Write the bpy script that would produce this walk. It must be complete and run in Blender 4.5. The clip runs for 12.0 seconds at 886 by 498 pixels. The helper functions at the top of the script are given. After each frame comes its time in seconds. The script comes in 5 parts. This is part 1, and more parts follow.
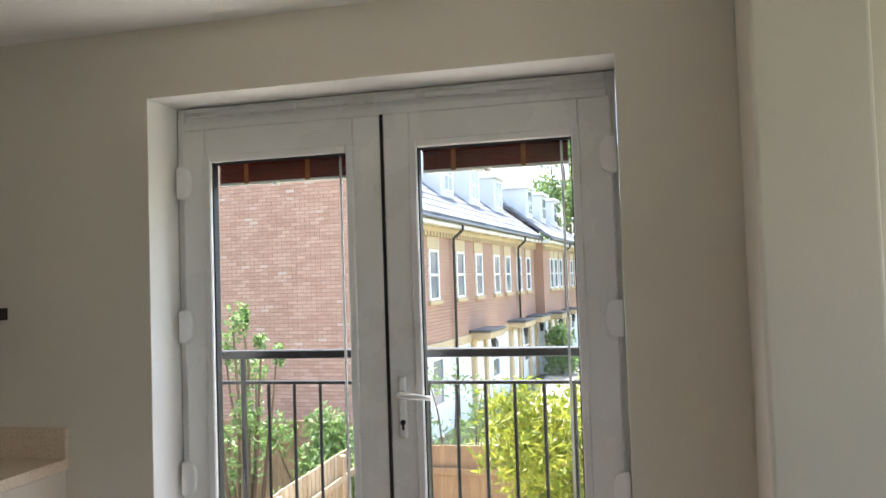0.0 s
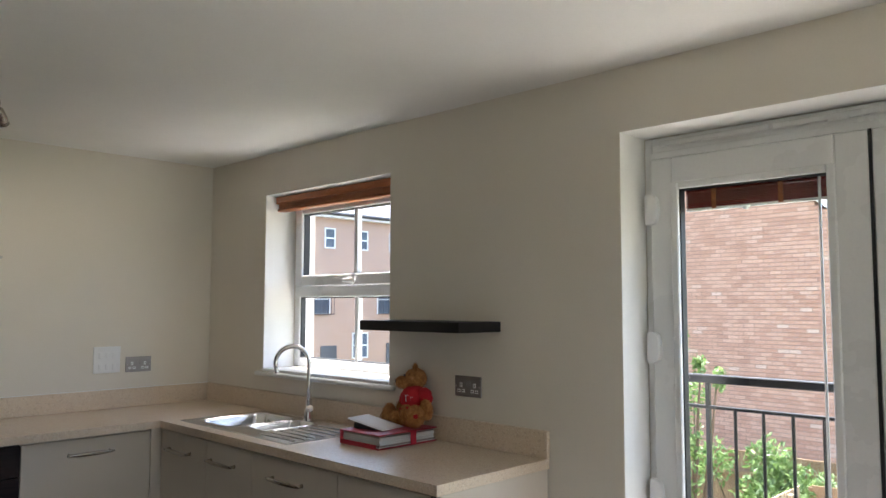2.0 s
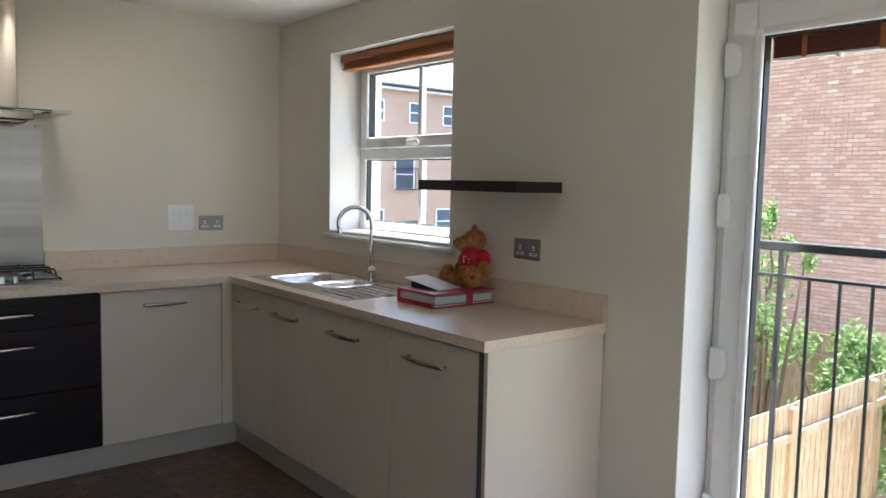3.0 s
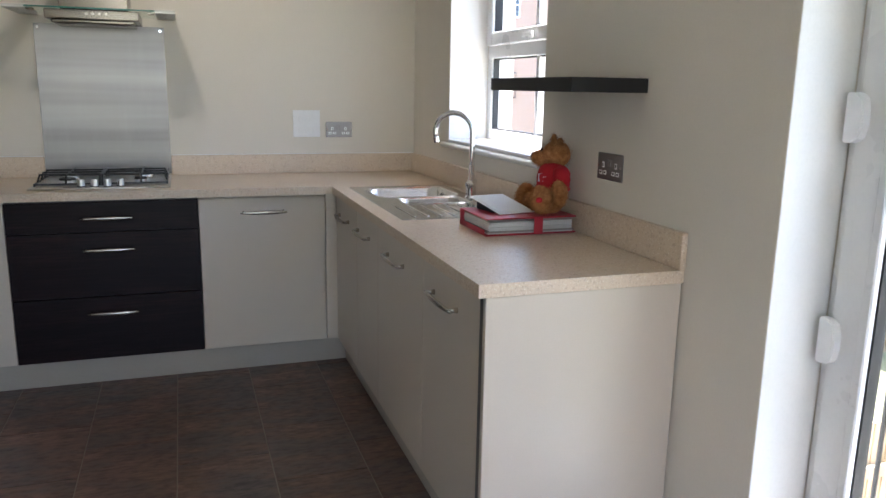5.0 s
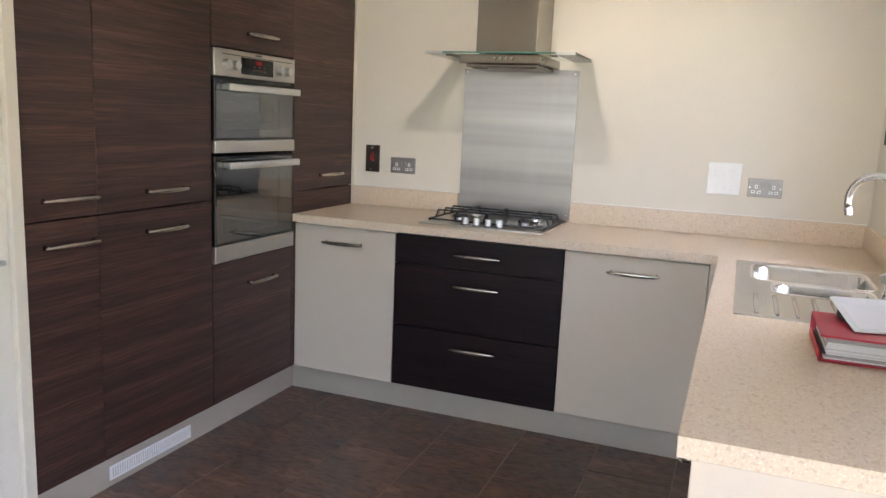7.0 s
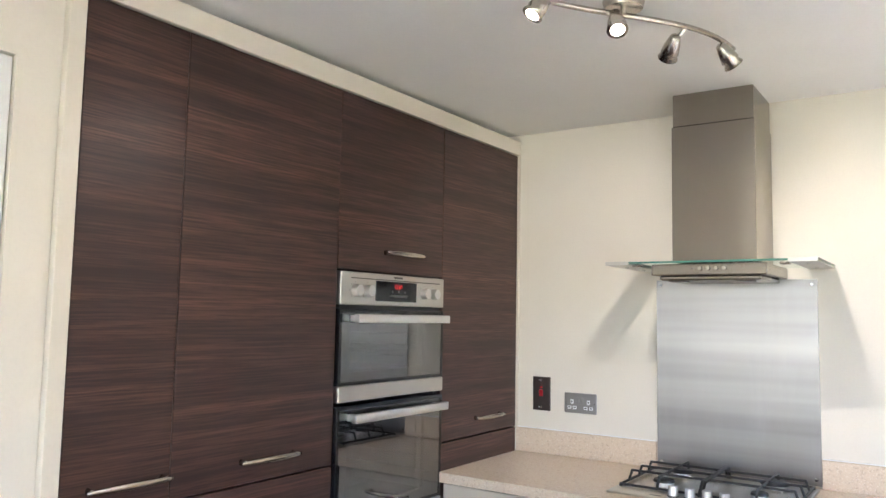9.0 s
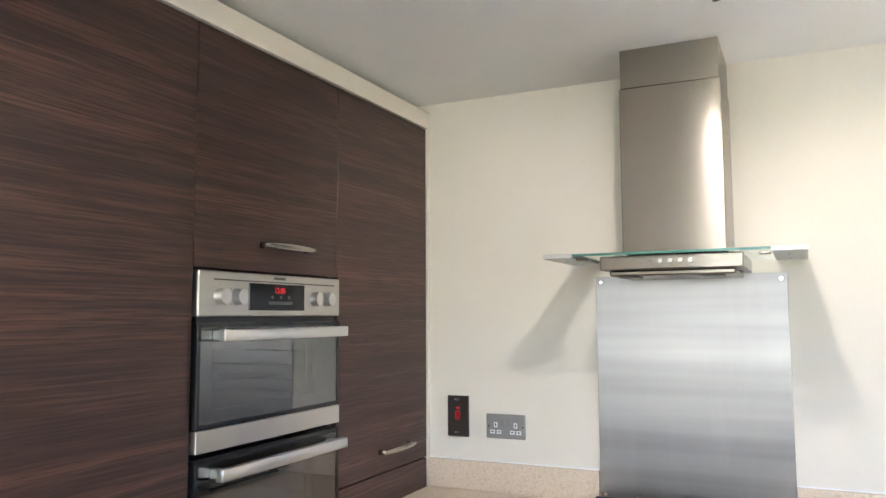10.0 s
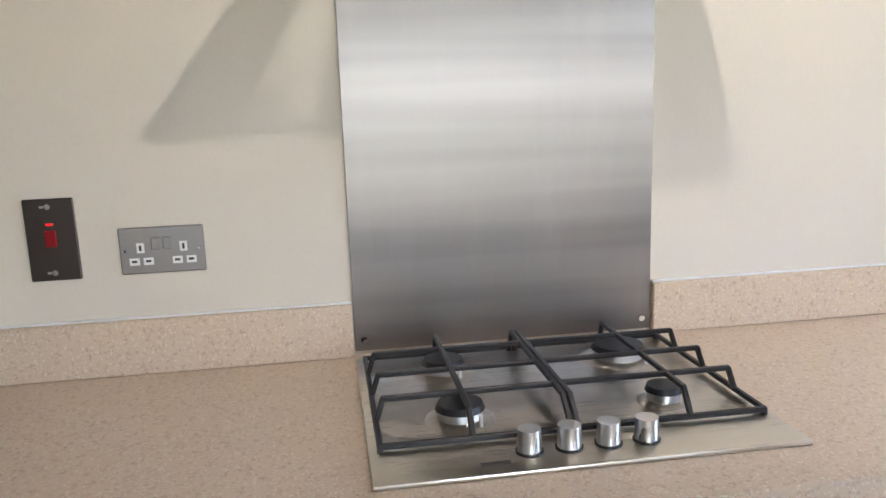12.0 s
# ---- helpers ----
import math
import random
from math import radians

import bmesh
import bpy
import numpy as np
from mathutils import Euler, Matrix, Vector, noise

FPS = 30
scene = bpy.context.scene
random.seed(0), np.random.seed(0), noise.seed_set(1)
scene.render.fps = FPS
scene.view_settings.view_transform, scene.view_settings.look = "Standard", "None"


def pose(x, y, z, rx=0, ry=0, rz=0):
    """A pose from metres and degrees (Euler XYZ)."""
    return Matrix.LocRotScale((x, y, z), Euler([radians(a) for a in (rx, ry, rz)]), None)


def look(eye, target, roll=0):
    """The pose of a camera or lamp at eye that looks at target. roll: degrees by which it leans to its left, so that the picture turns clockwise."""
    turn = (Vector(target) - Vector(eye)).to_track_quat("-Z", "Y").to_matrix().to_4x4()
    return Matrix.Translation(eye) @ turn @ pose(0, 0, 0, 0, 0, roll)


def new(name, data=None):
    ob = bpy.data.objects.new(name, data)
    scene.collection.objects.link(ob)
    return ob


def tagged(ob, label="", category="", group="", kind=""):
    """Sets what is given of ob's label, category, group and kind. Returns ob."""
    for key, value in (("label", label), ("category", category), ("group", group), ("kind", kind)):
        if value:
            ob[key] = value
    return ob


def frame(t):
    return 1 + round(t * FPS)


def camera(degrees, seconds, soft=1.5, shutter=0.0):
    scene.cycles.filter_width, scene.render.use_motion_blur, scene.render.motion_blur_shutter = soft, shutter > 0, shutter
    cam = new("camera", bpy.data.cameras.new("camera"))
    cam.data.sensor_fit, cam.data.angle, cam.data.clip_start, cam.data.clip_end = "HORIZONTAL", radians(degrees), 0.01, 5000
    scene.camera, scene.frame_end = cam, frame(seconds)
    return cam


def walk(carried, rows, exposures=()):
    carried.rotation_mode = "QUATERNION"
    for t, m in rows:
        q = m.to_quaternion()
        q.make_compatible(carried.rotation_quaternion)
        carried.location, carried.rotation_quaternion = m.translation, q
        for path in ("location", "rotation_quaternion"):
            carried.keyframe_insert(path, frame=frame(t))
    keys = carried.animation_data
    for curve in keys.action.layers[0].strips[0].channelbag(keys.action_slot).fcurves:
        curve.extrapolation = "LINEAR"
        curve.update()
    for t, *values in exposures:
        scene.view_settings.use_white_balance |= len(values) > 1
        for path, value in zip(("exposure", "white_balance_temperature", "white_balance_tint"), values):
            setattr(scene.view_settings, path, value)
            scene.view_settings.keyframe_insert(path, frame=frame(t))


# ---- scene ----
cam = camera(60.5, 12.0)
PATH = [
    (0, (4.369, -2.206, 1.457), (3.917, -0.259, 1.539), -1.9),
    (0.5, (4.36, -2.291, 1.486), (3.616, -0.439, 1.62), -1.2),
    (1, (4.319, -2.308, 1.523), (3.306, -0.596, 1.722), -1.3),
    (1.5, (4.296, -2.324, 1.536), (3.066, -0.76, 1.746), -1.2),
    (2, (4.282, -2.338, 1.475), (2.887, -0.913, 1.623), 0.1),
    (2.5, (4.289, -2.275, 1.435), (2.797, -0.943, 1.418), 0.5),
    (3, (4.282, -2.187, 1.399), (2.739, -0.926, 1.226), 1.2),
    (3.2, (4.268, -2.126, 1.398), (2.712, -0.891, 1.167), 1.5),
    (4.8, (4.246, -1.321, 1.381), (2.441, -0.57, 0.961), 0.8),
    (5, (4.223, -1.266, 1.374), (2.373, -0.63, 0.96), 1.0),
    (5.5, (4.118, -1.026, 1.395), (2.178, -0.716, 1.022), 2.4),
    (6, (4.013, -0.816, 1.388), (2.046, -0.845, 1.03), 3.3),
    (6.5, (3.919, -0.631, 1.406), (1.998, -1.048, 1.036), 3.2),
    (7, (3.758, -0.546, 1.384), (1.918, -1.256, 1.049), 2.5),
    (7.5, (3.587, -0.561, 1.416), (1.788, -1.409, 1.204), 2.8),
    (7.7, (3.526, -0.57, 1.426), (1.738, -1.453, 1.277), 2.4),
    (9.3, (2.902, -1.018, 1.52), (1.264, -2.148, 1.72), 0.9),
    (9.5, (2.807, -1.095, 1.534), (1.135, -2.173, 1.732), 0.8),
    (10, (2.547, -1.281, 1.521), (0.747, -2.135, 1.696), -0.3),
    (10.5, (2.239, -1.459, 1.515), (0.362, -2.14, 1.635), -0.8),
    (11, (1.956, -1.63, 1.464), (0.003, -2.061, 1.479), -0.3),
    (11.5, (1.706, -1.844, 1.485), (-0.28, -1.897, 1.255), -0.7),
    (12, (1.402, -1.946, 1.374), (-0.541, -1.659, 0.994), -2.0),
]
walk(cam, [(t, look(eye, target, roll)) for t, eye, target, roll in PATH],
     [(0.0, 2.4, 6350, 11), (1.0, 2.4, 6250, 11), (1.5, 2.5, 6250, 11), (3.0, 2.65, 6050, 10), (5.0, 3.1, 5900, 12), (6.5, 3.75, 6200, 14), (7.5, 3.95, 6300, 16), (9.5, 4.45, 5750, 14), (11.0, 4.0, 5850, 13), (12.0, 4.0, 6050, 16)])

# ---- world, sun and lamps ----
SUN_UP, SUN_TURN = 68, -12          # degrees above the horizon; degrees from +y towards +x
world = bpy.data.worlds.new("sky")
scene.world = world
world.use_nodes = True
wn = world.node_tree
sky = wn.nodes.new("ShaderNodeTexSky")
sky.sky_type, sky.sun_disc = "NISHITA", False
sky.sun_elevation, sky.sun_rotation = radians(SUN_UP), radians(SUN_TURN)
sky.dust_density = 2.5
wn.nodes["Background"].inputs["Strength"].default_value = 0.15
wn.links.new(sky.outputs[0], wn.nodes["Background"].inputs[0])
sun = new("sun", bpy.data.lights.new("sun", "SUN"))
sun.data.energy, sun.data.angle, sun.data.color = 4.0, radians(0.5), (1.0, 0.95, 0.88)
sun.matrix_world = look((math.sin(radians(SUN_TURN)) * 20, math.cos(radians(SUN_TURN)) * 20, math.tan(radians(SUN_UP)) * 20), (0, 0, 0))
day = new("window_daylight", bpy.data.lights.new("window_daylight", "AREA"))
day.data.shape, day.data.size, day.data.size_y, day.data.energy, day.data.color = "RECTANGLE", 1.9, 1.7, 1.2, (0.93, 0.97, 1.0)
day.matrix_world = look((6.97, -1.3, 1.35), (0, -1.5, 1.2))
WARM = (1.0, 0.89, 0.75)


def spot_light(eye, target, watts, cone, blend=0.6):
    lamp = new("spot_bulb", bpy.data.lights.new("spot_bulb", "SPOT"))
    lamp.data.energy, lamp.data.spot_size, lamp.data.spot_blend = watts, radians(cone), blend
    lamp.data.shadow_soft_size, lamp.data.color = 0.014, WARM
    lamp.matrix_world = look(eye, target)
    return lamp


# ---- materials ----
def nodes_of(name):
    m = bpy.data.materials.new(name)
    m.use_nodes = True
    return m, m.node_tree.nodes, m.node_tree.links, m.node_tree.nodes["Principled BSDF"]


def coords(n, l, scale, kind="Object"):
    c, mp = n.new("ShaderNodeTexCoord"), n.new("ShaderNodeMapping")
    mp.inputs["Scale"].default_value = scale
    l.new(c.outputs[kind], mp.inputs["Vector"])
    return mp.outputs[0]


def ramp(n, l, fac, stops):
    r = n.new("ShaderNodeValToRGB")
    while len(r.color_ramp.elements) < len(stops):
        r.color_ramp.elements.new(0.5)
    for e, (p, c) in zip(r.color_ramp.elements, stops):
        e.position, e.color = p, (*c, 1)
    l.new(fac, r.inputs[0])
    return r.outputs[0]


def noise_of(n, l, vec, scale, detail=4.0, rough=0.55):
    t = n.new("ShaderNodeTexNoise")
    t.inputs["Scale"].default_value, t.inputs["Detail"].default_value, t.inputs["Roughness"].default_value = scale, detail, rough
    l.new(vec, t.inputs["Vector"])
    return t.outputs["Fac"]


def bump(n, l, height, bsdf, strength, distance=0.002):
    b = n.new("ShaderNodeBump")
    b.inputs["Strength"].default_value, b.inputs["Distance"].default_value = strength, distance
    l.new(height, b.inputs["Height"])
    l.new(b.outputs[0], bsdf.inputs["Normal"])


def mix(n, l, a, b, fac, kind="MIX"):
    m = n.new("ShaderNodeMix")
    m.data_type, m.blend_type = "RGBA", kind
    for sock, v in ((m.inputs[6], a), (m.inputs[7], b)):
        if isinstance(v, tuple):
            sock.default_value = (*v, 1)
        else:
            l.new(v, sock)
    if isinstance(fac, float):
        m.inputs[0].default_value = fac
    else:
        l.new(fac, m.inputs[0])
    return m.outputs[2]


def paint(name, colour, rough=0.6, grain=60, relief=0.06, vary=0.06, metal=0.0, kind="Object", coat=0.0):
    """Plain paint or plastic with blotches, fine grain and relief."""
    m, n, l, p = nodes_of(name)
    v = coords(n, l, (1, 1, 1), kind)
    big, fine = noise_of(n, l, v, 2.3, 5), noise_of(n, l, v, grain, 3)
    lo = tuple(c * (1 - vary) for c in colour)
    hi = tuple(min(1, c * (1 + vary * 0.6)) for c in colour)
    l.new(mix(n, l, ramp(n, l, big, ((0.3, lo), (0.7, hi))), tuple(c * 0.9 for c in colour), ramp(n, l, fine, ((0.45, (0, 0, 0)), (0.8, (0.35,) * 3)))), p.inputs["Base Color"])
    l.new(ramp(n, l, big, ((0.3, (rough * 0.88,) * 3), (0.7, (min(1, rough * 1.1),) * 3))), p.inputs["Roughness"])
    p.inputs["Metallic"].default_value, p.inputs["Coat Weight"].default_value = metal, coat
    bump(n, l, fine, p, relief)
    return m


WALL = paint("wall_paint", (0.76, 0.705, 0.615), 0.75, 140, 0.10, 0.03)
CEIL = paint("ceiling_paint", (0.86, 0.85, 0.82), 0.85, 120, 0.10, 0.03)
UPVC = paint("white_upvc", (0.80, 0.80, 0.79), 0.28, 90, 0.03, 0.03)
GLOSS = paint("white_gloss_paint", (0.80, 0.79, 0.77), 0.3, 40, 0.05, 0.03)
DOOR = paint("pale_laminate", (0.64, 0.555, 0.46), 0.32, 200, 0.03, 0.025)
FILL = paint("cream_panel", (0.72, 0.66, 0.56), 0.45, 90, 0.03, 0.03)
PLINTH = paint("grey_plinth", (0.46, 0.405, 0.335), 0.35, 80, 0.03, 0.05)
CHARC = paint("charcoal_edge", (0.10, 0.09, 0.085), 0.45)
BLACK = paint("black_enamel", (0.018, 0.018, 0.020), 0.38, 120, 0.12, 0.2)
IRON = paint("black_painted_iron", (0.022, 0.022, 0.024), 0.35, 60, 0.12, 0.2)
SHELF = paint("black_shelf", (0.010, 0.008, 0.008), 0.55, 90, 0.06, 0.25)
WHITE = paint("white_plastic", (0.86, 0.86, 0.86), 0.3, 40, 0.02, 0.02)
PAPER = paint("white_paper", (0.82, 0.83, 0.86), 0.7, 60, 0.05, 0.03)
PAGES = paint("plastic_sleeved_pages", (0.64, 0.64, 0.64), 0.5, 200, 0.2, 0.15)
RED = paint("red_leatherette", (0.45, 0.022, 0.045), 0.42, 220, 0.3, 0.14)
SHIRT = paint("red_knit", (0.50, 0.012, 0.022), 0.9, 300, 0.5, 0.2)
CHROME = paint("chrome", (0.82, 0.82, 0.83), 0.07, 60, 0.01, 0.02, 1.0)
NICKEL = paint("satin_nickel", (0.50, 0.465, 0.415), 0.24, 160, 0.05, 0.05, 1.0)
KNOB = paint("satin_aluminium", (0.75, 0.75, 0.75), 0.3, 160, 0.03, 0.03, 1.0)
DARKPLATE = paint("smoked_metal_plate", (0.13, 0.11, 0.10), 0.3, 90, 0.03, 0.06, 1.0)
STEELPLATE = paint("steel_plate", (0.34, 0.32, 0.31), 0.46, 120, 0.04, 0.05, 1.0)
RUBBER = paint("black_rubber", (0.02, 0.02, 0.022), 0.6)
CAVITY = paint("oven_enamel", (0.10, 0.10, 0.105), 0.35, 60, 0.1, 0.2)
STONE = paint("buff_stone", (0.52, 0.40, 0.24), 0.85, 18, 0.4, 0.14)
RENDER = paint("white_render", (0.74, 0.75, 0.76), 0.85, 22, 0.3, 0.06)
LEAD = paint("dark_lead", (0.09, 0.095, 0.105), 0.6, 20, 0.2, 0.2)
PATH_STONE = paint("pale_paving", (0.36, 0.33, 0.28), 0.9, 9, 0.4, 0.2)
BOUNCE_SLAB = paint("bounce_slab_stone", (0.66, 0.62, 0.55), 0.85, 9, 0.4, 0.12)
EARTH = paint("garden_earth", (0.17, 0.17, 0.09), 0.95, 5, 0.8, 0.4)
TARMAC = paint("tarmac", (0.07, 0.07, 0.07), 0.9, 30, 0.6, 0.25)
BARK = paint("bark", (0.16, 0.11, 0.07), 0.9, 25, 0.8, 0.35)


def wood(name, dark, mid, light, along, rough, stretch=34.0, relief=0.25, gloss=0.5):
    """Streaked veneer or timber; along is the axis of the grain."""
    m, n, l, p = nodes_of(name)
    info, add = n.new("ShaderNodeObjectInfo"), n.new("ShaderNodeVectorMath")
    c, mul = n.new("ShaderNodeTexCoord"), n.new("ShaderNodeMath")
    mul.operation, mul.inputs[1].default_value = "MULTIPLY", 9.0
    l.new(info.outputs["Random"], mul.inputs[0])
    l.new(c.outputs["Object"], add.inputs[0])
    l.new(mul.outputs[0], add.inputs[1])
    mp = n.new("ShaderNodeMapping")
    mp.inputs["Scale"].default_value = tuple(1.0 if i == along else stretch for i in range(3))
    l.new(add.outputs[0], mp.inputs["Vector"])
    broad, fine = noise_of(n, l, mp.outputs[0], 0.55, 5, 0.6), noise_of(n, l, mp.outputs[0], 5.0, 6, 0.7)
    col = mix(n, l, ramp(n, l, broad, ((0.3, dark), (0.52, mid), (0.75, light))), dark, ramp(n, l, fine, ((0.42, (0.85,) * 3), (0.6, (0, 0, 0)))))
    l.new(col, p.inputs["Base Color"])
    l.new(ramp(n, l, fine, ((0.3, (rough * 1.25,) * 3), (0.7, (rough * 0.9,) * 3))), p.inputs["Roughness"])
    p.inputs["Specular IOR Level"].default_value = gloss
    bump(n, l, fine, p, relief, 0.001)
    return m


# one wenge, two colours: lightened for doors facing the windows, darkened for shaded drawers
WENGE_X = wood("wenge_veneer_lit", (0.030, 0.016, 0.013), (0.084, 0.040, 0.031), (0.165, 0.078, 0.054), 0, 0.36, 46.0, 0.25, 0.4)
WENGE_Y = wood("wenge_drawer_shaded", (0.008, 0.004, 0.005), (0.017, 0.008, 0.009), (0.034, 0.014, 0.013), 1, 0.34, 22.0, 0.15, 0.18)
BLINDWOOD = wood("orange_brown_blind_wood", (0.30, 0.085, 0.022), (0.48, 0.15, 0.042), (0.60, 0.22, 0.07), 0, 0.35)
BLINDRED = wood("red_brown_blind_slats", (0.10, 0.006, 0.003), (0.24, 0.016, 0.008), (0.34, 0.03, 0.014), 0, 0.5, 22.0, 0.2, 0.1)
FENCE = wood("pale_fence_timber", (0.30, 0.21, 0.12), (0.46, 0.36, 0.23), (0.58, 0.48, 0.33), 2, 0.85, 9.0, 0.5)
FENCE_OLD = wood("brown_fence_timber", (0.22, 0.14, 0.08), (0.34, 0.22, 0.12), (0.42, 0.29, 0.17), 2, 0.85, 9.0, 0.5)


def brushed(name, colour, along, rough, aniso=0.0, turn=0.0, depth=0.95):
    """Brushed steel with hairlines, faint smears and tone bands; a lower depth darkens the bands."""
    m, n, l, p = nodes_of(name)
    v = coords(n, l, tuple(0.8 if i == along else 700.0 for i in range(3)))
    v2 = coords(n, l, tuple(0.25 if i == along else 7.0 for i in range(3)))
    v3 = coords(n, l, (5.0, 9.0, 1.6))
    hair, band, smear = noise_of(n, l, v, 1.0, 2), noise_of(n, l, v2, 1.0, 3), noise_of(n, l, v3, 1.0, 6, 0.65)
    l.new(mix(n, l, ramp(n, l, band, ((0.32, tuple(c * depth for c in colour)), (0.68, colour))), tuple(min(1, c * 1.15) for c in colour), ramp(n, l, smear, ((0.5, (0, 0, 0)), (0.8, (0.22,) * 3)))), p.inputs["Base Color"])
    l.new(mix(n, l, ramp(n, l, hair, ((0.2, (rough * 0.95,) * 3), (0.8, (rough * 1.05,) * 3))), (min(1, rough * 1.5),) * 3, ramp(n, l, smear, ((0.5, (0, 0, 0)), (0.8, (0.25,) * 3)))), p.inputs["Roughness"])
    p.inputs["Metallic"].default_value, p.inputs["Anisotropic"].default_value, p.inputs["Anisotropic Rotation"].default_value = 1.0, aniso, turn
    bump(n, l, hair, p, 0.002, 0.0002)
    return m


STEEL = brushed("brushed_steel", (0.30, 0.268, 0.23), 1, 0.23, 0.92, 0.25)
# light and dark bands in this colour stand for reflections of the room
SPLASHSTEEL = brushed("reflection_banded_steel", (0.43, 0.405, 0.40), 1, 0.38, 0.75, 0.0, 0.60)
OVENSTEEL = brushed("oven_steel", (0.60, 0.58, 0.55), 0, 0.33)
SINKSTEEL = brushed("sink_steel", (0.66, 0.66, 0.66), 0, 0.2)
HOBSTEEL = brushed("hob_steel", (0.62, 0.59, 0.54), 1, 0.28)


def speckle(name, base, dark, light, rough):
    m, n, l, p = nodes_of(name)
    v = coords(n, l, (1, 1, 1))
    a, b, big = noise_of(n, l, v, 120, 3, 0.6), noise_of(n, l, v, 210, 2, 0.6), noise_of(n, l, v, 3, 4)
    c = mix(n, l, ramp(n, l, big, ((0.3, tuple(q * 0.95 for q in base)), (0.7, base))), dark, ramp(n, l, a, ((0.54, (0, 0, 0)), (0.65, (0.5,) * 3))))
    c = mix(n, l, c, light, ramp(n, l, b, ((0.56, (0, 0, 0)), (0.66, (0.7,) * 3))))
    l.new(c, p.inputs["Base Color"])
    l.new(ramp(n, l, a, ((0.3, (rough * 0.85,) * 3), (0.7, (rough * 1.2,) * 3))), p.inputs["Roughness"])
    bump(n, l, a, p, 0.12, 0.0006)
    return m


TOP = speckle("speckled_buff_laminate", (0.70, 0.56, 0.42), (0.43, 0.30, 0.20), (0.83, 0.75, 0.65), 0.34)


def tile_stuff(name):
    m, n, l, p = nodes_of(name)
    info, add, c, mul = n.new("ShaderNodeObjectInfo"), n.new("ShaderNodeVectorMath"), n.new("ShaderNodeTexCoord"), n.new("ShaderNodeMath")
    mul.operation, mul.inputs[1].default_value = "MULTIPLY", 13.0
    l.new(info.outputs["Random"], mul.inputs[0])
    l.new(c.outputs["Object"], add.inputs[0])
    l.new(mul.outputs[0], add.inputs[1])
    mp = n.new("ShaderNodeMapping")
    mp.inputs["Scale"].default_value = (3.0, 1.0, 1.0)
    l.new(add.outputs[0], mp.inputs["Vector"])
    a, b = noise_of(n, l, mp.outputs[0], 3.2, 6, 0.65), noise_of(n, l, mp.outputs[0], 22, 5, 0.6)
    col = ramp(n, l, a, ((0.26, (0.050, 0.037, 0.034)), (0.42, (0.115, 0.085, 0.074)), (0.56, (0.155, 0.088, 0.062)), (0.74, (0.26, 0.165, 0.12))))
    l.new(mix(n, l, col, (0.035, 0.028, 0.027), ramp(n, l, b, ((0.45, (0, 0, 0)), (0.7, (0.6,) * 3)))), p.inputs["Base Color"])
    l.new(ramp(n, l, b, ((0.3, (0.34,) * 3), (0.7, (0.52,) * 3))), p.inputs["Roughness"])
    bump(n, l, b, p, 0.22, 0.002)
    return m


TILE = tile_stuff("slate_brown_vinyl")
GROUT = paint("pale_joint", (0.25, 0.21, 0.175), 0.8)


def brick_wall(name, tones, mortar):
    """Courses of brick; u runs along both wall directions, v up."""
    m, n, l, p = nodes_of(name)
    c, sep, add, comb = n.new("ShaderNodeTexCoord"), n.new("ShaderNodeSeparateXYZ"), n.new("ShaderNodeMath"), n.new("ShaderNodeCombineXYZ")
    l.new(c.outputs["Object"], sep.inputs[0])
    l.new(sep.outputs[0], add.inputs[0])
    l.new(sep.outputs[1], add.inputs[1])
    l.new(add.outputs[0], comb.inputs[0])
    l.new(sep.outputs[2], comb.inputs[1])
    b = n.new("ShaderNodeTexBrick")
    for k, v in (("Scale", 1.0), ("Mortar Size", 0.013), ("Mortar Smooth", 0.2), ("Bias", 0.0), ("Brick Width", 0.25), ("Row Height", 0.087)):
        b.inputs[k].default_value = v
    b.inputs["Color1"].default_value, b.inputs["Color2"].default_value, b.inputs["Mortar"].default_value = (*tones[0], 1), (*tones[1], 1), (*mortar, 1)
    l.new(comb.outputs[0], b.inputs["Vector"])
    stain = noise_of(n, l, c.outputs["Object"], 0.8, 5)
    l.new(mix(n, l, b.outputs["Color"], tones[2], ramp(n, l, stain, ((0.4, (0, 0, 0)), (0.75, (0.5,) * 3)))), p.inputs["Base Color"])
    p.inputs["Roughness"].default_value = 0.9
    bump(n, l, b.outputs["Fac"], p, -0.5, 0.006)
    return m


BRICK = brick_wall("facade_brick", ((0.45, 0.26, 0.18), (0.38, 0.21, 0.145), (0.50, 0.32, 0.23)), (0.22, 0.14, 0.10))
BRICK_FAR = brick_wall("far_brick", ((0.50, 0.31, 0.22), (0.44, 0.26, 0.18), (0.54, 0.36, 0.26)), (0.46, 0.38, 0.31))


def loose_brick(name):
    m, n, l, p = nodes_of(name)
    g = n.new("ShaderNodeNewGeometry")
    col = ramp(n, l, g.outputs["Random Per Island"], ((0.0, (0.54, 0.31, 0.215)), (0.5, (0.62, 0.375, 0.265)), (0.95, (0.68, 0.43, 0.31)), (0.99, (0.72, 0.54, 0.42))))
    v = coords(n, l, (1, 1, 1))
    f = noise_of(n, l, v, 40, 4)
    l.new(mix(n, l, col, (0.28, 0.13, 0.08), ramp(n, l, f, ((0.45, (0, 0, 0)), (0.8, (0.5,) * 3)))), p.inputs["Base Color"])
    p.inputs["Roughness"].default_value = 0.9
    bump(n, l, f, p, 0.5, 0.004)
    return m


LOOSE_BRICK = loose_brick("orange_brick")
MORTAR = paint("mortar", (0.33, 0.22, 0.17), 0.95, 60, 0.4, 0.1)


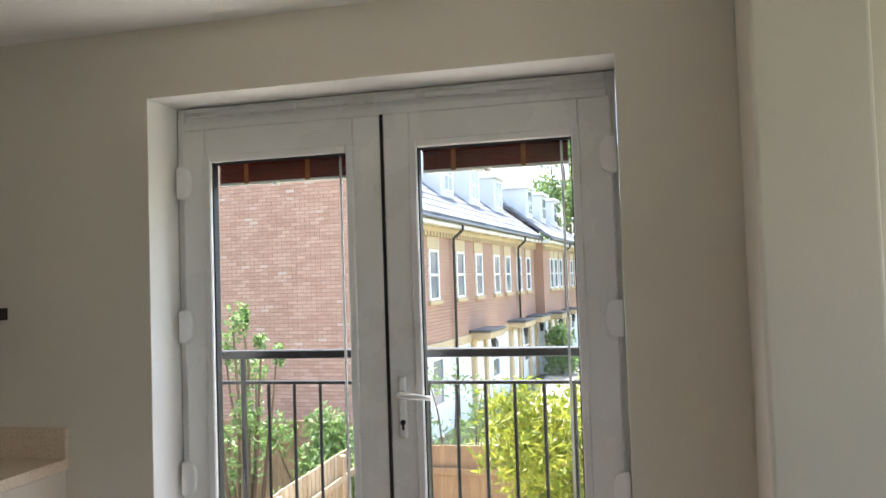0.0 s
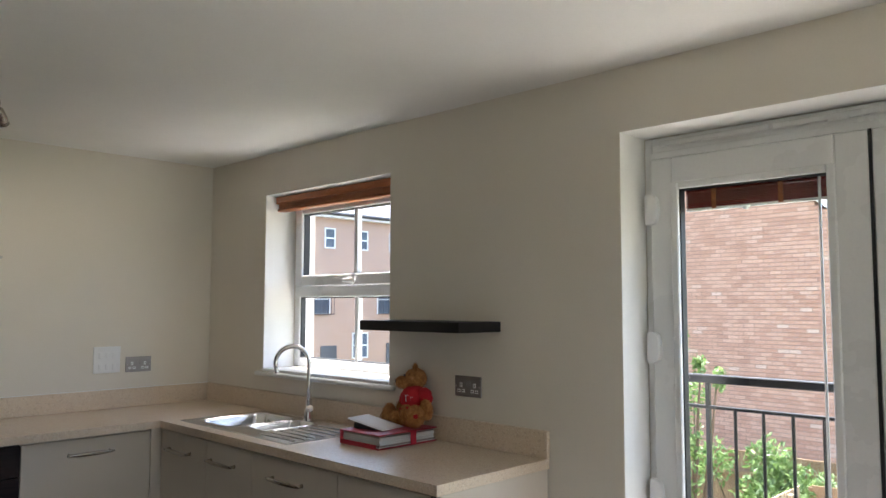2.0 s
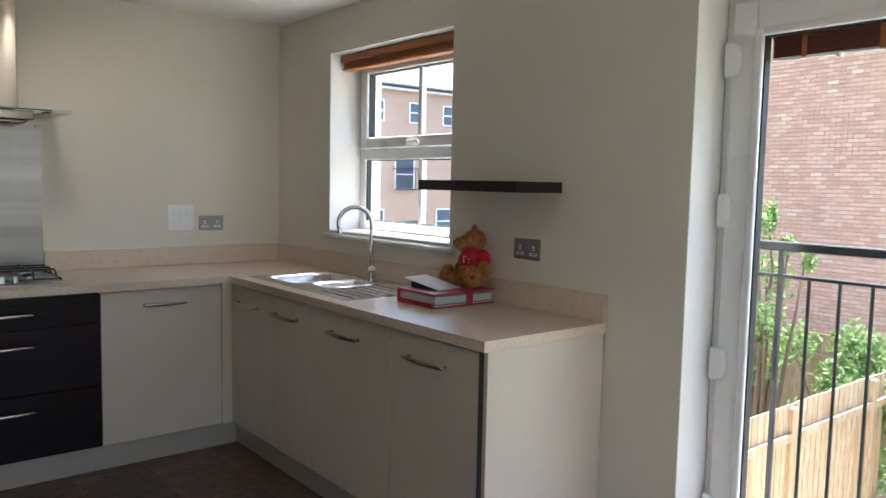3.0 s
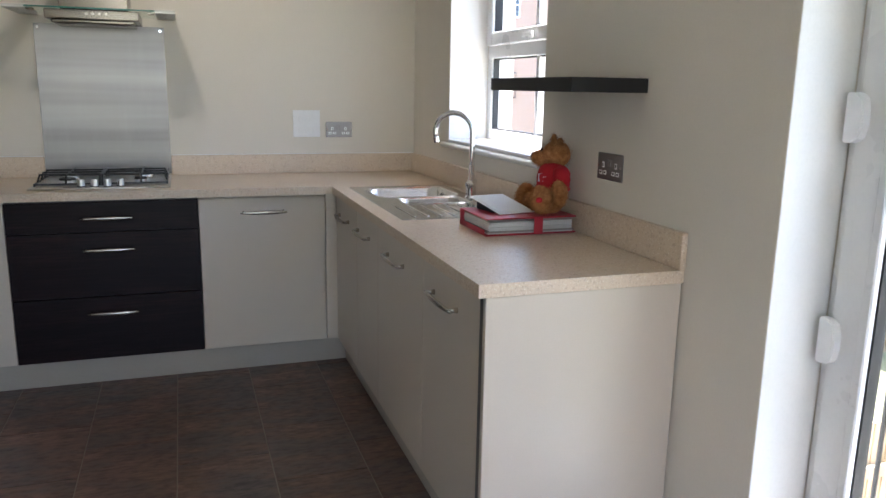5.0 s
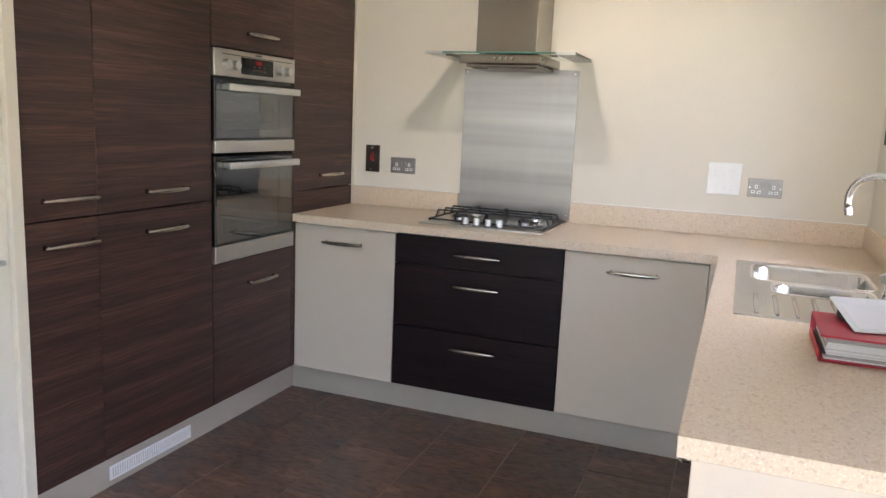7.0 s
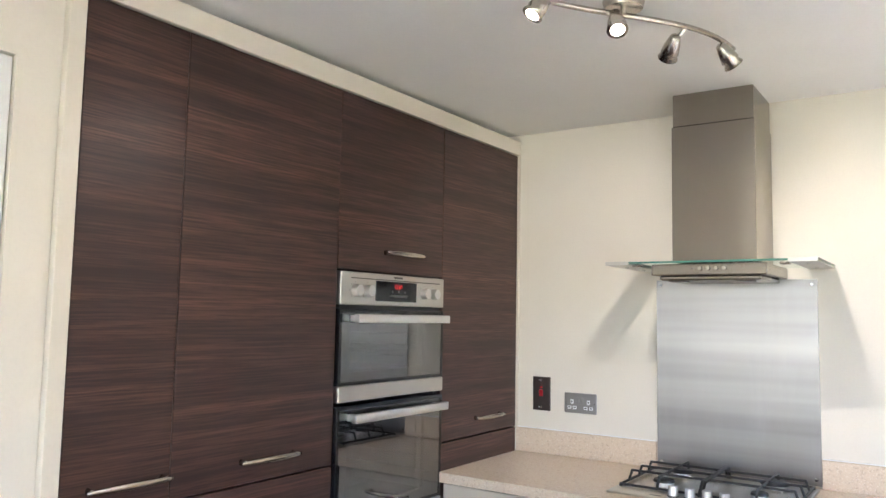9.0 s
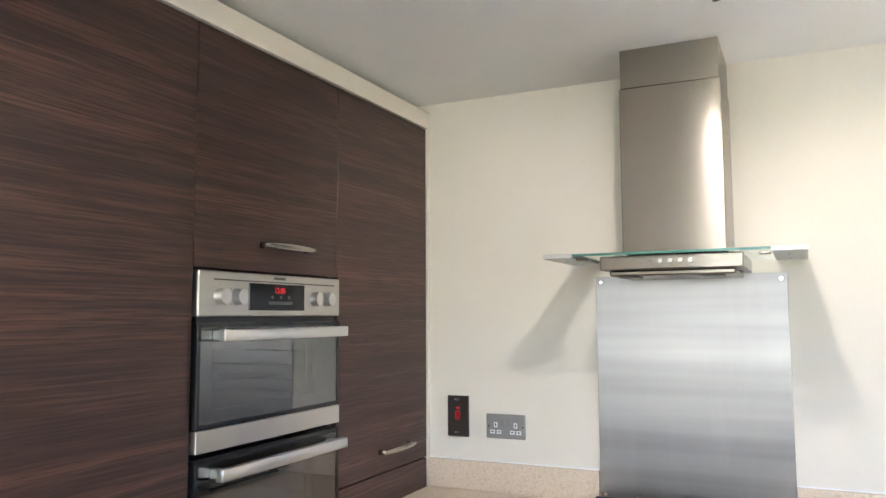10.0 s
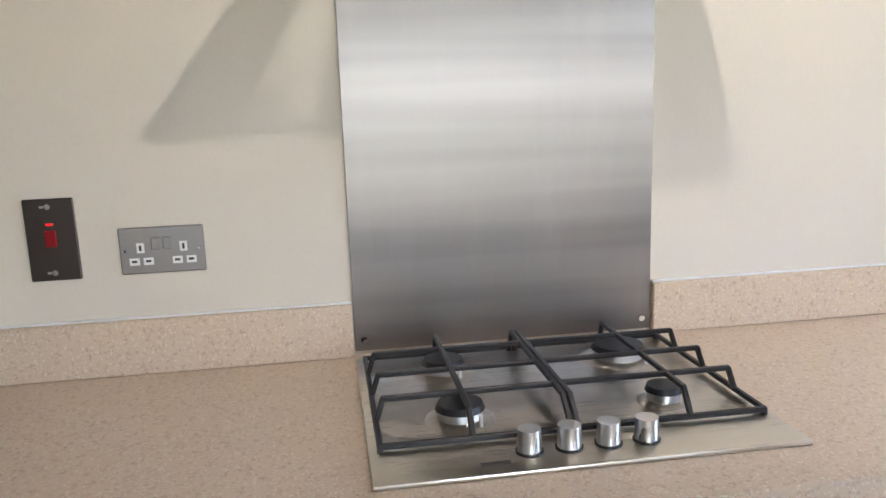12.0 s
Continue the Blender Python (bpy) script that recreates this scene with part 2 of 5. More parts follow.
def slate(name, a, b):
    m, n, l, p = nodes_of(name)
    v = coords(n, l, (1, 1, 1))
    bt = n.new("ShaderNodeTexBrick")
    for k, q in (("Scale", 1.0), ("Mortar Size", 0.012), ("Brick Width", 0.35), ("Row Height", 0.30)):
        bt.inputs[k].default_value = q
    bt.inputs["Color1"].default_value, bt.inputs["Color2"].default_value, bt.inputs["Mortar"].default_value = (*a, 1), (*b, 1), (0.03, 0.03, 0.035, 1)
    mp = n.new("ShaderNodeMapping")
    mp.inputs["Rotation"].default_value = (0, 0, radians(90))
    l.new(v, mp.inputs[0])
    l.new(mp.outputs[0], bt.inputs["Vector"])
    l.new(bt.outputs[0], p.inputs["Base Color"])
    p.inputs["Roughness"].default_value = 0.6
    p.inputs["Specular IOR Level"].default_value = 0.25
    bump(n, l, bt.outputs["Fac"], p, -0.6, 0.02)
    return m


SLATE = slate("grey_slate", (0.10, 0.11, 0.13), (0.21, 0.22, 0.25))


def leaf_stuff(name, a, b, c):
    m, n, l, p = nodes_of(name)
    g = n.new("ShaderNodeNewGeometry")
    l.new(ramp(n, l, g.outputs["Random Per Island"], ((0.0, a), (0.5, b), (1.0, c))), p.inputs["Base Color"])
    p.inputs["Roughness"].default_value = 0.5
    t, s = n.new("ShaderNodeBsdfTranslucent"), n.new("ShaderNodeMixShader")
    l.new(p.inputs["Base Color"].links[0].from_socket, t.inputs[0])
    s.inputs[0].default_value = 0.4
    l.new(p.outputs[0], s.inputs[1])
    l.new(t.outputs[0], s.inputs[2])
    l.new(s.outputs[0], n["Material Output"].inputs[0])
    return m


LEAF = leaf_stuff("green_leaves", (0.09, 0.15, 0.04), (0.16, 0.25, 0.075), (0.27, 0.38, 0.15))
LEAF_YELLOW = leaf_stuff("yellow_green_leaves", (0.12, 0.18, 0.015), (0.26, 0.30, 0.03), (0.40, 0.40, 0.05))


def glass(name, tint=(1, 1, 1), shine=0.05):
    m, n, l, p = nodes_of(name)
    tr, gl, mx = n.new("ShaderNodeBsdfTransparent"), n.new("ShaderNodeBsdfGlossy"), n.new("ShaderNodeMixShader")
    tr.inputs[0].default_value = (*tint, 1)
    gl.inputs["Roughness"].default_value = 0.0
    mx.inputs[0].default_value = shine
    l.new(tr.outputs[0], mx.inputs[1])
    l.new(gl.outputs[0], mx.inputs[2])
    l.new(mx.outputs[0], n["Material Output"].inputs[0])
    return m


PANE = glass("window_glass", (0.985, 0.995, 0.99), 0.03)
OVENGLASS = glass("smoked_oven_glass", (0.50, 0.52, 0.52), 0.24)
HOODGLASS = glass("hood_glass", (0.95, 0.98, 0.965), 0.05)
GLASSEDGE = paint("green_glass_edge", (0.05, 0.16, 0.13), 0.12)
FARPANE = paint("dark_window_glass", (0.10, 0.13, 0.17), 0.08, 5, 0.0, 0.3)
DISPLAY = paint("black_glass_display", (0.012, 0.012, 0.014), 0.08)


def glow(name, colour, power):
    m, n, l, p = nodes_of(name)
    p.inputs["Base Color"].default_value = (*[c * 0.22 for c in colour], 1)
    p.inputs["Emission Color"].default_value, p.inputs["Emission Strength"].default_value = (*colour, 1), power
    return m


REDGLOW = glow("red_neon", (1.0, 0.015, 0.015), 0.06)
ROCKER = paint("dark_red_plastic", (0.30, 0.008, 0.012), 0.3)
BULB = glow("lit_bulb", (1.0, 0.86, 0.62), 3.0)


def fur(name):
    m, n, l, p = nodes_of(name)
    v = coords(n, l, (1, 1, 1))
    a, b = noise_of(n, l, v, 45, 5, 0.7), noise_of(n, l, v, 260, 3, 0.7)
    l.new(ramp(n, l, a, ((0.3, (0.24, 0.085, 0.022)), (0.55, (0.47, 0.20, 0.062)), (0.75, (0.66, 0.35, 0.14)))), p.inputs["Base Color"])
    p.inputs["Roughness"].default_value = 0.95
    bump(n, l, b, p, 0.9, 0.006)
    return m


FUR = fur("brown_plush")

# ---- building helpers ----
ORIGIN = {}


def thing(name, at, label, category, group="", kind=""):
    """An Empty at the thing's base; parts are given in world places."""
    e = new(name)
    e.location = at
    e.empty_display_size = 0.05
    ORIGIN[e] = Vector(at)
    return tagged(e, label, category, group, kind)


def part(name, bm, material, parent=None, label=""):
    """Links a bmesh (in world places) as one mesh object under a thing or a part."""
    me = bpy.data.meshes.new(name)
    o = ORIGIN[parent] if parent else Vector()
    bmesh.ops.translate(bm, verts=bm.verts, vec=-o)
    bm.to_mesh(me)
    bm.free()
    for mt in (material if isinstance(material, (list, tuple)) else (material,)):
        me.materials.append(mt)
    ob = new(name, me)
    ob.parent = parent
    ORIGIN[ob] = o
    return tagged(ob, label)


def smooth(bm, angle=40):
    for f in bm.faces:
        f.smooth = True
    for e in bm.edges:
        e.smooth = len(e.link_faces) == 2 and e.calc_face_angle(0) < radians(angle)
    return bm


def add_box(bm, x0, x1, y0, y1, z0, z1, bevel=0.0, seg=1):
    r = bmesh.ops.create_cube(bm, size=1, matrix=Matrix.Translation(((x0 + x1) / 2, (y0 + y1) / 2, (z0 + z1) / 2)) @ Matrix.Diagonal((abs(x1 - x0), abs(y1 - y0), abs(z1 - z0), 1)))
    if bevel:
        es = list({e for v in r["verts"] for e in v.link_edges})
        bmesh.ops.bevel(bm, geom=es, offset=bevel, segments=seg, affect="EDGES", profile=0.5)
    return bm


def box(name, x0, x1, y0, y1, z0, z1, material, parent=None, bevel=0.0015, label="", seg=1):
    return part(name, add_box(bmesh.new(), x0, x1, y0, y1, z0, z1, bevel, seg), material, parent, label)


def add_cyl(bm, a, b, r0, r1=None, seg=20, caps=True):
    a, b = Vector(a), Vector(b)
    d = b - a
    m = Matrix.Translation((a + b) / 2) @ d.to_track_quat("Z", "Y").to_matrix().to_4x4()
    bmesh.ops.create_cone(bm, cap_ends=caps, segments=seg, radius1=r0, radius2=r0 if r1 is None else r1, depth=d.length, matrix=m)
    return bm


def cyl(name, a, b, r0, material, parent=None, r1=None, seg=20, label=""):
    return part(name, smooth(add_cyl(bmesh.new(), a, b, r0, r1, seg)), material, parent, label)


def add_tube(bm, pts, radii, seg=12, flat=(1.0, 1.0), up=(0, 0, 1)):
    """A swept tube; flat squashes its section along side and up."""
    pts = [Vector(p) for p in pts]
    rings = []
    for i, p in enumerate(pts):
        d = (pts[min(i + 1, len(pts) - 1)] - pts[max(i - 1, 0)]).normalized()
        s = d.cross(Vector(up))
        s = s.normalized() if s.length > 1e-4 else Vector((1, 0, 0))
        u = s.cross(d).normalized()
        r = radii[i] if isinstance(radii, (list, tuple)) else radii
        rings.append([bm.verts.new(p + s * (math.cos(2 * math.pi * k / seg) * r * flat[0]) + u * (math.sin(2 * math.pi * k / seg) * r * flat[1])) for k in range(seg)])
    for a, b in zip(rings, rings[1:]):
        for k in range(seg):
            bm.faces.new((a[k], a[(k + 1) % seg], b[(k + 1) % seg], b[k]))
    bm.faces.new(rings[0][::-1])
    bm.faces.new(rings[-1])
    return bm


def prism(bm, outline, axis, lo, hi):
    """Extrudes a closed outline (pairs) along axis 0, 1 or 2."""
    def place(p, q):
        return {0: (q, p[0], p[1]), 1: (p[0], q, p[1]), 2: (p[0], p[1], q)}[axis]
    a = [bm.verts.new(place(p, lo)) for p in outline]
    b = [bm.verts.new(place(p, hi)) for p in outline]
    n = len(a)
    fs = [bm.faces.new(a), bm.faces.new(b)] + [bm.faces.new((a[i], a[(i + 1) % n], b[(i + 1) % n], b[i])) for i in range(n)]
    bmesh.ops.recalc_face_normals(bm, faces=fs)
    return bm


def structure(ob, label, category):
    return tagged(ob, label, category, kind="structure")


def frame_ring(bm, x0, x1, z0, z1, w, y0, y1, bevel=0.003):
    """Four bars round an opening in an x-z plane."""
    add_box(bm, x0, x0 + w, y0, y1, z0, z1, bevel)
    add_box(bm, x1 - w, x1, y0, y1, z0, z1, bevel)
    add_box(bm, x0 + w, x1 - w, y0 + 0.001, y1 - 0.001, z0, z0 + w, bevel)
    add_box(bm, x0 + w, x1 - w, y0 + 0.001, y1 - 0.001, z1 - w, z1, bevel)
    return bm


# ---- the room ----
CEILING = 2.322
WIN = (0.598, 1.650, 1.110, 2.092)     # kitchen window opening: x, x, z, z
DOORWAY = (2.868, 4.379, 0.02, 2.090)  # french door opening


def room():
    T = 0.34
    bm = bmesh.new()
    add_box(bm, -0.3, WIN[0], 0, T, 0, CEILING)
    add_box(bm, WIN[0], WIN[1], 0, T, 0, WIN[2])
    add_box(bm, WIN[0], WIN[1], 0, T, WIN[3], CEILING)
    add_box(bm, WIN[1], DOORWAY[0], 0, T, 0, CEILING)
    add_box(bm, DOORWAY[0], DOORWAY[1], 0, T, DOORWAY[3], CEILING)
    add_box(bm, DOORWAY[0], DOORWAY[1], 0, T, -0.3, DOORWAY[2])
    add_box(bm, DOORWAY[1], 7.3, 0, T, 0, CEILING)
    structure(part("wall_north", bm, WALL), "cream painted wall with a window and french doors", "wall")
    structure(box("wall_pier", 4.704, 4.98, -0.22, -0.002, 0, CEILING - 0.002, WALL, bevel=0.012, seg=3), "cream painted boxed pier beside the french doors", "wall")
    structure(box("wall_west", -0.3, 0, -3.4, -0.002, 0, CEILING, WALL, bevel=0), "cream painted wall behind the hob", "wall")
    bm = bmesh.new()
    add_box(bm, 0.0, 2.14, -3.4, -3.2, 0, CEILING)
    add_box(bm, 0.0, 2.14, -3.2, -2.64, 2.292, CEILING)
    add_box(bm, 2.142, 2.24, -3.4, -2.562, 0, CEILING)
    add_box(bm, 2.24, 3.0, -3.4, -2.562, 2.035, CEILING)
    add_box(bm, 3.0, 7.3, -3.4, -2.562, 0, CEILING)
    add_box(bm, 2.24, 3.0, -3.4, -3.3, 0, 2.035)
    structure(part("wall_south", bm, WALL), "cream painted wall around the tall cupboards", "wall")
    bm = bmesh.new()
    add_box(bm, 7.0, 7.3, -2.56, -2.3, 0, CEILING)
    add_box(bm, 7.0, 7.3, -0.3, -0.002, 0, CEILING)
    add_box(bm, 7.0, 7.3, -2.3, -0.3, 0, 0.45)
    add_box(bm, 7.0, 7.3, -2.3, -0.3, 2.2, CEILING)
    structure(part("wall_east", bm, WALL), "cream painted wall with a window opening", "wall")
    structure(box("ceiling", -0.3, 7.3, -3.4, 0.34, CEILING, CEILING + 0.25, CEIL, bevel=0), "white painted plaster ceiling", "ceiling")


room()
floor = structure(box("floor", -0.1, 7.0, -3.3, 0.0, -0.3, -0.003, GROUT, bevel=0), "brown slate-effect vinyl tile floor", "floor")


def french_door():
    d = thing("door_1", (3.62, 0.12, 0.02), "white upvc double glazed french doors, closed", "door", kind="structure")
    x0, x1, z0, z1 = DOORWAY
    D = 0.072          # depth of the frame in the reveal
    bm = frame_ring(bmesh.new(), x0 + 0.002, x1 - 0.002, z0, 2.086, 0.030, 0.10 + D, 0.17 + D)
    add_box(bm, x0 + 0.028, x1 - 0.028, 0.1035 + D, 0.167 + D, 2.004, 2.060)
    add_box(bm, x0 + 0.028, x1 - 0.028, 0.097 + D, 0.102 + D, 2.008, 2.034, 0.002)
    part("frame", bm, UPVC, d)
    for a, b in ((2.931, 3.323), (3.339, 3.741), (3.772, 4.195)):
        bm = add_box(bmesh.new(), a, b, 0.088 + D, 0.1015 + D, 2.050, 2.072, 0.004)
        add_box(bm, (a + b) / 2 - 0.03, (a + b) / 2 + 0.03, 0.084 + D, 0.0885 + D, 2.044, 2.054, 0.002)
        part("trickle_vent", bm, UPVC, d)
    for i, (a, b, g0, g1) in enumerate(((2.9, 3.6245, 2.982, 3.528), (3.6295, 4.36, 3.717, 4.264))):
        bm = bmesh.new()
        add_box(bm, a, g0 + 0.004, 0.082 + D, 0.15 + D, 0.055, 2.006, 0.005)
        add_box(bm, g1 - 0.004, b, 0.082 + D, 0.15 + D, 0.055, 2.006, 0.005)
        add_box(bm, g0 + 0.003, g1 - 0.003, 0.0825 + D, 0.149 + D, 1.910, 2.0055, 0.004)
        add_box(bm, g0 + 0.003, g1 - 0.003, 0.0825 + D, 0.149 + D, 0.0555, 0.135, 0.004)
        leaf = part("door_leaf", bm, UPVC, d)
        part("glazing_bead", frame_ring(bmesh.new(), g0, g1, 0.131, 1.914, 0.026, 0.075 + D, 0.095 + D, 0.004), UPVC, leaf)
        part("gasket", frame_ring(bmesh.new(), g0 + 0.024, g1 - 0.024, 0.155, 1.890, 0.006, 0.093 + D, 0.125 + D, 0.0), RUBBER, leaf)
        p = box("pane", g0 + 0.026, g1 - 0.026, 0.105 + D, 0.109 + D, 0.157, 1.888, PANE, leaf, bevel=0)
        p.visible_shadow = False
        hx = a if i == 0 else b
        for z in (1.821, 1.326, 0.8104, 0.2947):
            s = 1 if i == 0 else -1
            bm = bmesh.new()
            prof = [(hx - s * 0.012, z - 0.055), (hx + s * 0.012, z - 0.055), (hx + s * 0.030, z - 0.044), (hx + s * 0.036, z - 0.02), (hx + s * 0.037, z), (hx + s * 0.036, z + 0.02), (hx + s * 0.030, z + 0.044), (hx + s * 0.012, z + 0.055), (hx - s * 0.012, z + 0.055)]
            prism(bm, prof, 1, 0.058 + D, 0.084 + D)
            bmesh.ops.bevel(bm, geom=bm.edges[:], offset=0.003, segments=2, affect="EDGES")
            part("hinge", smooth(bm), WHITE, leaf)
    box("astragal", 3.6215, 3.6315, 0.0805 + D, 0.083 + D, 0.06, 2.005, RUBBER, d, 0)
    bm = add_box(bmesh.new(), 3.6610, 3.6890, 0.070 + D, 0.082 + D, 0.955, 1.155, 0.009, 3)
    plate = part("handle_plate", smooth(bm), WHITE, d, "white lever handle plate with a keyhole")
    bm = add_tube(bmesh.new(), [(3.6750, 0.075 + D, 1.098), (3.6750, 0.045 + D, 1.098), (3.6850, 0.034 + D, 1.098), (3.7190, 0.030 + D, 1.096), (3.7790, 0.030 + D, 1.090)], [0.011, 0.011, 0.0105, 0.010, 0.007], 12)
    part("lever", smooth(bm), WHITE, plate)
    cyl("keyhole", (3.6750, 0.0695 + D, 1.008), (3.6750, 0.066 + D, 1.008), 0.0085, RUBBER, plate)
    box("keyslot", 3.6715, 3.6785, 0.066 + D, 0.0697 + D, 0.985, 1.003, RUBBER, plate, 0)
    structure(box("door_threshold", x0 + 0.005, x1 - 0.005, 0.0, 0.171, 0.021, 0.03, UPVC), "white upvc threshold under the french doors", "threshold")


french_door()
bm = add_box(bmesh.new(), DOORWAY[0] - 0.001, DOORWAY[0] + 0.0015, 0.0015, 0.171, 0.03, DOORWAY[3])
add_box(bm, DOORWAY[1] - 0.0015, DOORWAY[1] + 0.001, 0.0015, 0.171, 0.03, DOORWAY[3])
add_box(bm, DOORWAY[0] + 0.002, DOORWAY[1] - 0.002, 0.0015, 0.171, DOORWAY[3] - 0.0015, DOORWAY[3] + 0.001)
structure(part("door_reveal", bm, CEIL), "white painted plaster reveal of the french doors", "reveal")
bm = add_box(bmesh.new(), WIN[0] - 0.001, WIN[0] + 0.0015, 0.0015, 0.198, 1.128, WIN[3])
add_box(bm, WIN[1] - 0.0015, WIN[1] + 0.001, 0.0015, 0.198, 1.128, WIN[3])
add_box(bm, WIN[0] + 0.002, WIN[1] - 0.002, 0.0015, 0.198, WIN[3] - 0.0015, WIN[3] + 0.001)
structure(part("window_reveal", bm, CEIL), "white painted plaster reveal of the kitchen window", "reveal")


def door_blind(a, b, cord):
    t = thing("venetian_blind", ((a + b) / 2, 0.202, 1.812), "red-brown slatted blind pulled up inside the door glass", "blind", "blinds in the french doors")
    box("head_rail", a, b, 0.198, 0.214, 1.876, 1.893, BLINDRED, t)
    for k in range(9):
        box("slat", a + 0.002, b - 0.002, 0.198, 0.216, 1.822 + k * 0.006, 1.8255 + k * 0.006, BLINDRED, t, 0)
    box("bottom_rail", a, b, 0.198, 0.215, 1.810, 1.820, UPVC, t, 0.002, "pale bottom rail")
    for f in (0.22, 0.70):
        x = a + (b - a) * f
        box("tape", x - 0.008, x + 0.008, 0.1955, 0.1975, 1.814, 1.886, BLINDWOOD, t, 0)
    x = a + (b - a) * 0.46
    cyl("tassel", (x, 0.19, 1.813), (x, 0.19, 1.801), 0.014, WHITE, t, 0.009, 10)
    x = a + (b - a) * cord
    cyl("cord", (x, 0.193, 0.25), (x, 0.193, 1.885), 0.0045, WHITE, t, seg=6, label="translucent white cord")


door_blind(3.015, 3.489, 0.955)
door_blind(3.751, 4.226, 0.955)


def kitchen_window():
    w = thing("window_1", (1.12, 0.19, 1.13), "white upvc casement window with glazing bars", "window", kind="structure")
    x0, x1, z0, z1 = WIN[0] + 0.002, WIN[1] - 0.002, 1.128, 2.088
    part("window_frame", frame_ring(bmesh.new(), x0, x1, z0, z1, 0.05, 0.175, 0.245, 0.004), UPVC, w)
    box("transom", x0 + 0.05, x1 - 0.05, 0.172, 0.245, 1.520, 1.592, UPVC, w, 0.004)
    sash = part("top_sash", frame_ring(bmesh.new(), x0 + 0.036, x1 - 0.036, 1.580, z1 - 0.036, 0.062, 0.150, 0.215, 0.005), UPVC, w)
    part("gasket", frame_ring(bmesh.new(), x0 + 0.096, x1 - 0.096, 1.640, z1 - 0.096, 0.006, 0.165, 0.205, 0.0), RUBBER, sash)
    xm = (x0 + x1) / 2 + 0.03
    box("glazing_bar", xm - 0.014, xm + 0.014, 0.172, 0.205, 1.642, z1 - 0.098, UPVC, sash, 0.003)
    box("glazing_bar", xm - 0.014, xm + 0.014, 0.182, 0.215, z0 + 0.05, 1.520, UPVC, w, 0.003)
    part("gasket", frame_ring(bmesh.new(), x0 + 0.049, x1 - 0.049, z0 + 0.049, 1.521, 0.007, 0.185, 0.215, 0.0), RUBBER, w)
    p = box("pane", x0 + 0.098, x1 - 0.098, 0.186, 0.190, 1.642, z1 - 0.098, PANE, sash, 0)
    q = box("pane", x0 + 0.05, x1 - 0.05, 0.198, 0.202, z0 + 0.05, 1.520, PANE, w, 0)
    p.visible_shadow = q.visible_shadow = False
    h = box("window_handle", xm - 0.055, xm + 0.045, 0.125, 0.138, 1.598, 1.615, WHITE, w, 0.005, "white window handle", 2)
    box("handle_base", xm - 0.015, xm + 0.02, 0.136, 0.151, 1.592, 1.622, WHITE, w, 0.004)
    w.location.y += 0.025
    bm = add_box(bmesh.new(), 0.56, 1.70, -0.035, -0.001, 1.088, 1.112, 0.010, 3)
    add_box(bm, WIN[0] + 0.002, WIN[1] - 0.002, -0.004, 0.198, 1.1125, 1.1265, 0.002)
    structure(part("window_sill", smooth(bm), GLOSS), "white gloss painted window sill", "window sill")
    b = thing("wooden_blind", (1.12, 0.09, 2.0), "orange-brown wooden venetian blind pulled fully up", "blind")
    box("valance", x0 + 0.004, x1 - 0.004, 0.060, 0.072, 2.046, 2.086, BLINDWOOD, b, 0.004)
    for k in range(10):
        box("slat", x0 + 0.012, x1 - 0.012, 0.075, 0.122, 2.018 + k * 0.0055, 2.0215 + k * 0.0055, BLINDWOOD, b, 0)
    box("bottom_rail", x0 + 0.010, x1 - 0.010, 0.066, 0.124, 2.003, 2.0165, BLINDWOOD, b, 0.005)


kitchen_window()

# ---- kitchen units ----


def handle(parent, at, axis, normal, length=0.215, material=NICKEL):
    """A bowed, tapered bar handle with two feet. axis: unit vector along it; normal: away from the door."""
    at, axis, normal = Vector(at), Vector(axis), Vector(normal)
    bm, n = bmesh.new(), 14
    pts, rad = [], []
    for i in range(n + 1):
        s = i / n * 2 - 1
        pts.append(at + axis * (s * length / 2) + normal * (0.0265 + 0.006 * (1 - s * s)))
        rad.append(0.0038 + 0.0050 * (1 - s * s) ** 0.7)
    add_tube(bm, pts, rad, 8, (0.65, 1.1) if abs(axis.z) < 0.5 else (1, 1))
    for s in (-0.43, 0.43):
        add_tube(bm, [at + axis * (s * length) + normal * 0.0008, at + axis * (s * length) + normal * 0.012, at + axis * (s * length) + normal * 0.028], [0.0075, 0.006, 0.0055], 8, (1.2, 0.8), axis)
    return part("handle", smooth(bm, 50), material, parent, "satin nickel bow handle")


X, Y = (1, 0, 0), (0, 1, 0)


def base_unit_w(y0, y1, fronts, material, label, name="base_cabinet"):
    """A unit on the hob wall: fronts face +x. fronts: (z0, z1, handle z)."""
    t = thing(name, (0.3, (y0 + y1) / 2, 0.13), label, "cabinet", "base kitchen units")
    box("body", 0.02, 0.570, y0 + 0.002, y1 - 0.002, 0.131, 0.868, CHARC if material is WENGE_Y else DOOR, t, 0)
    for z0, z1, hz in fronts:
        d = box("drawer_front" if len(fronts) > 1 else "cabinet_door", 0.572, 0.590, y0 + 0.0015, y1 - 0.0015, z0, z1, material, t, 0.0015)
        if hz:
            handle(d, (0.590, (y0 + y1) / 2 + (0.01 if len(fronts) > 1 else 0.0), hz), Y, X)
    return t


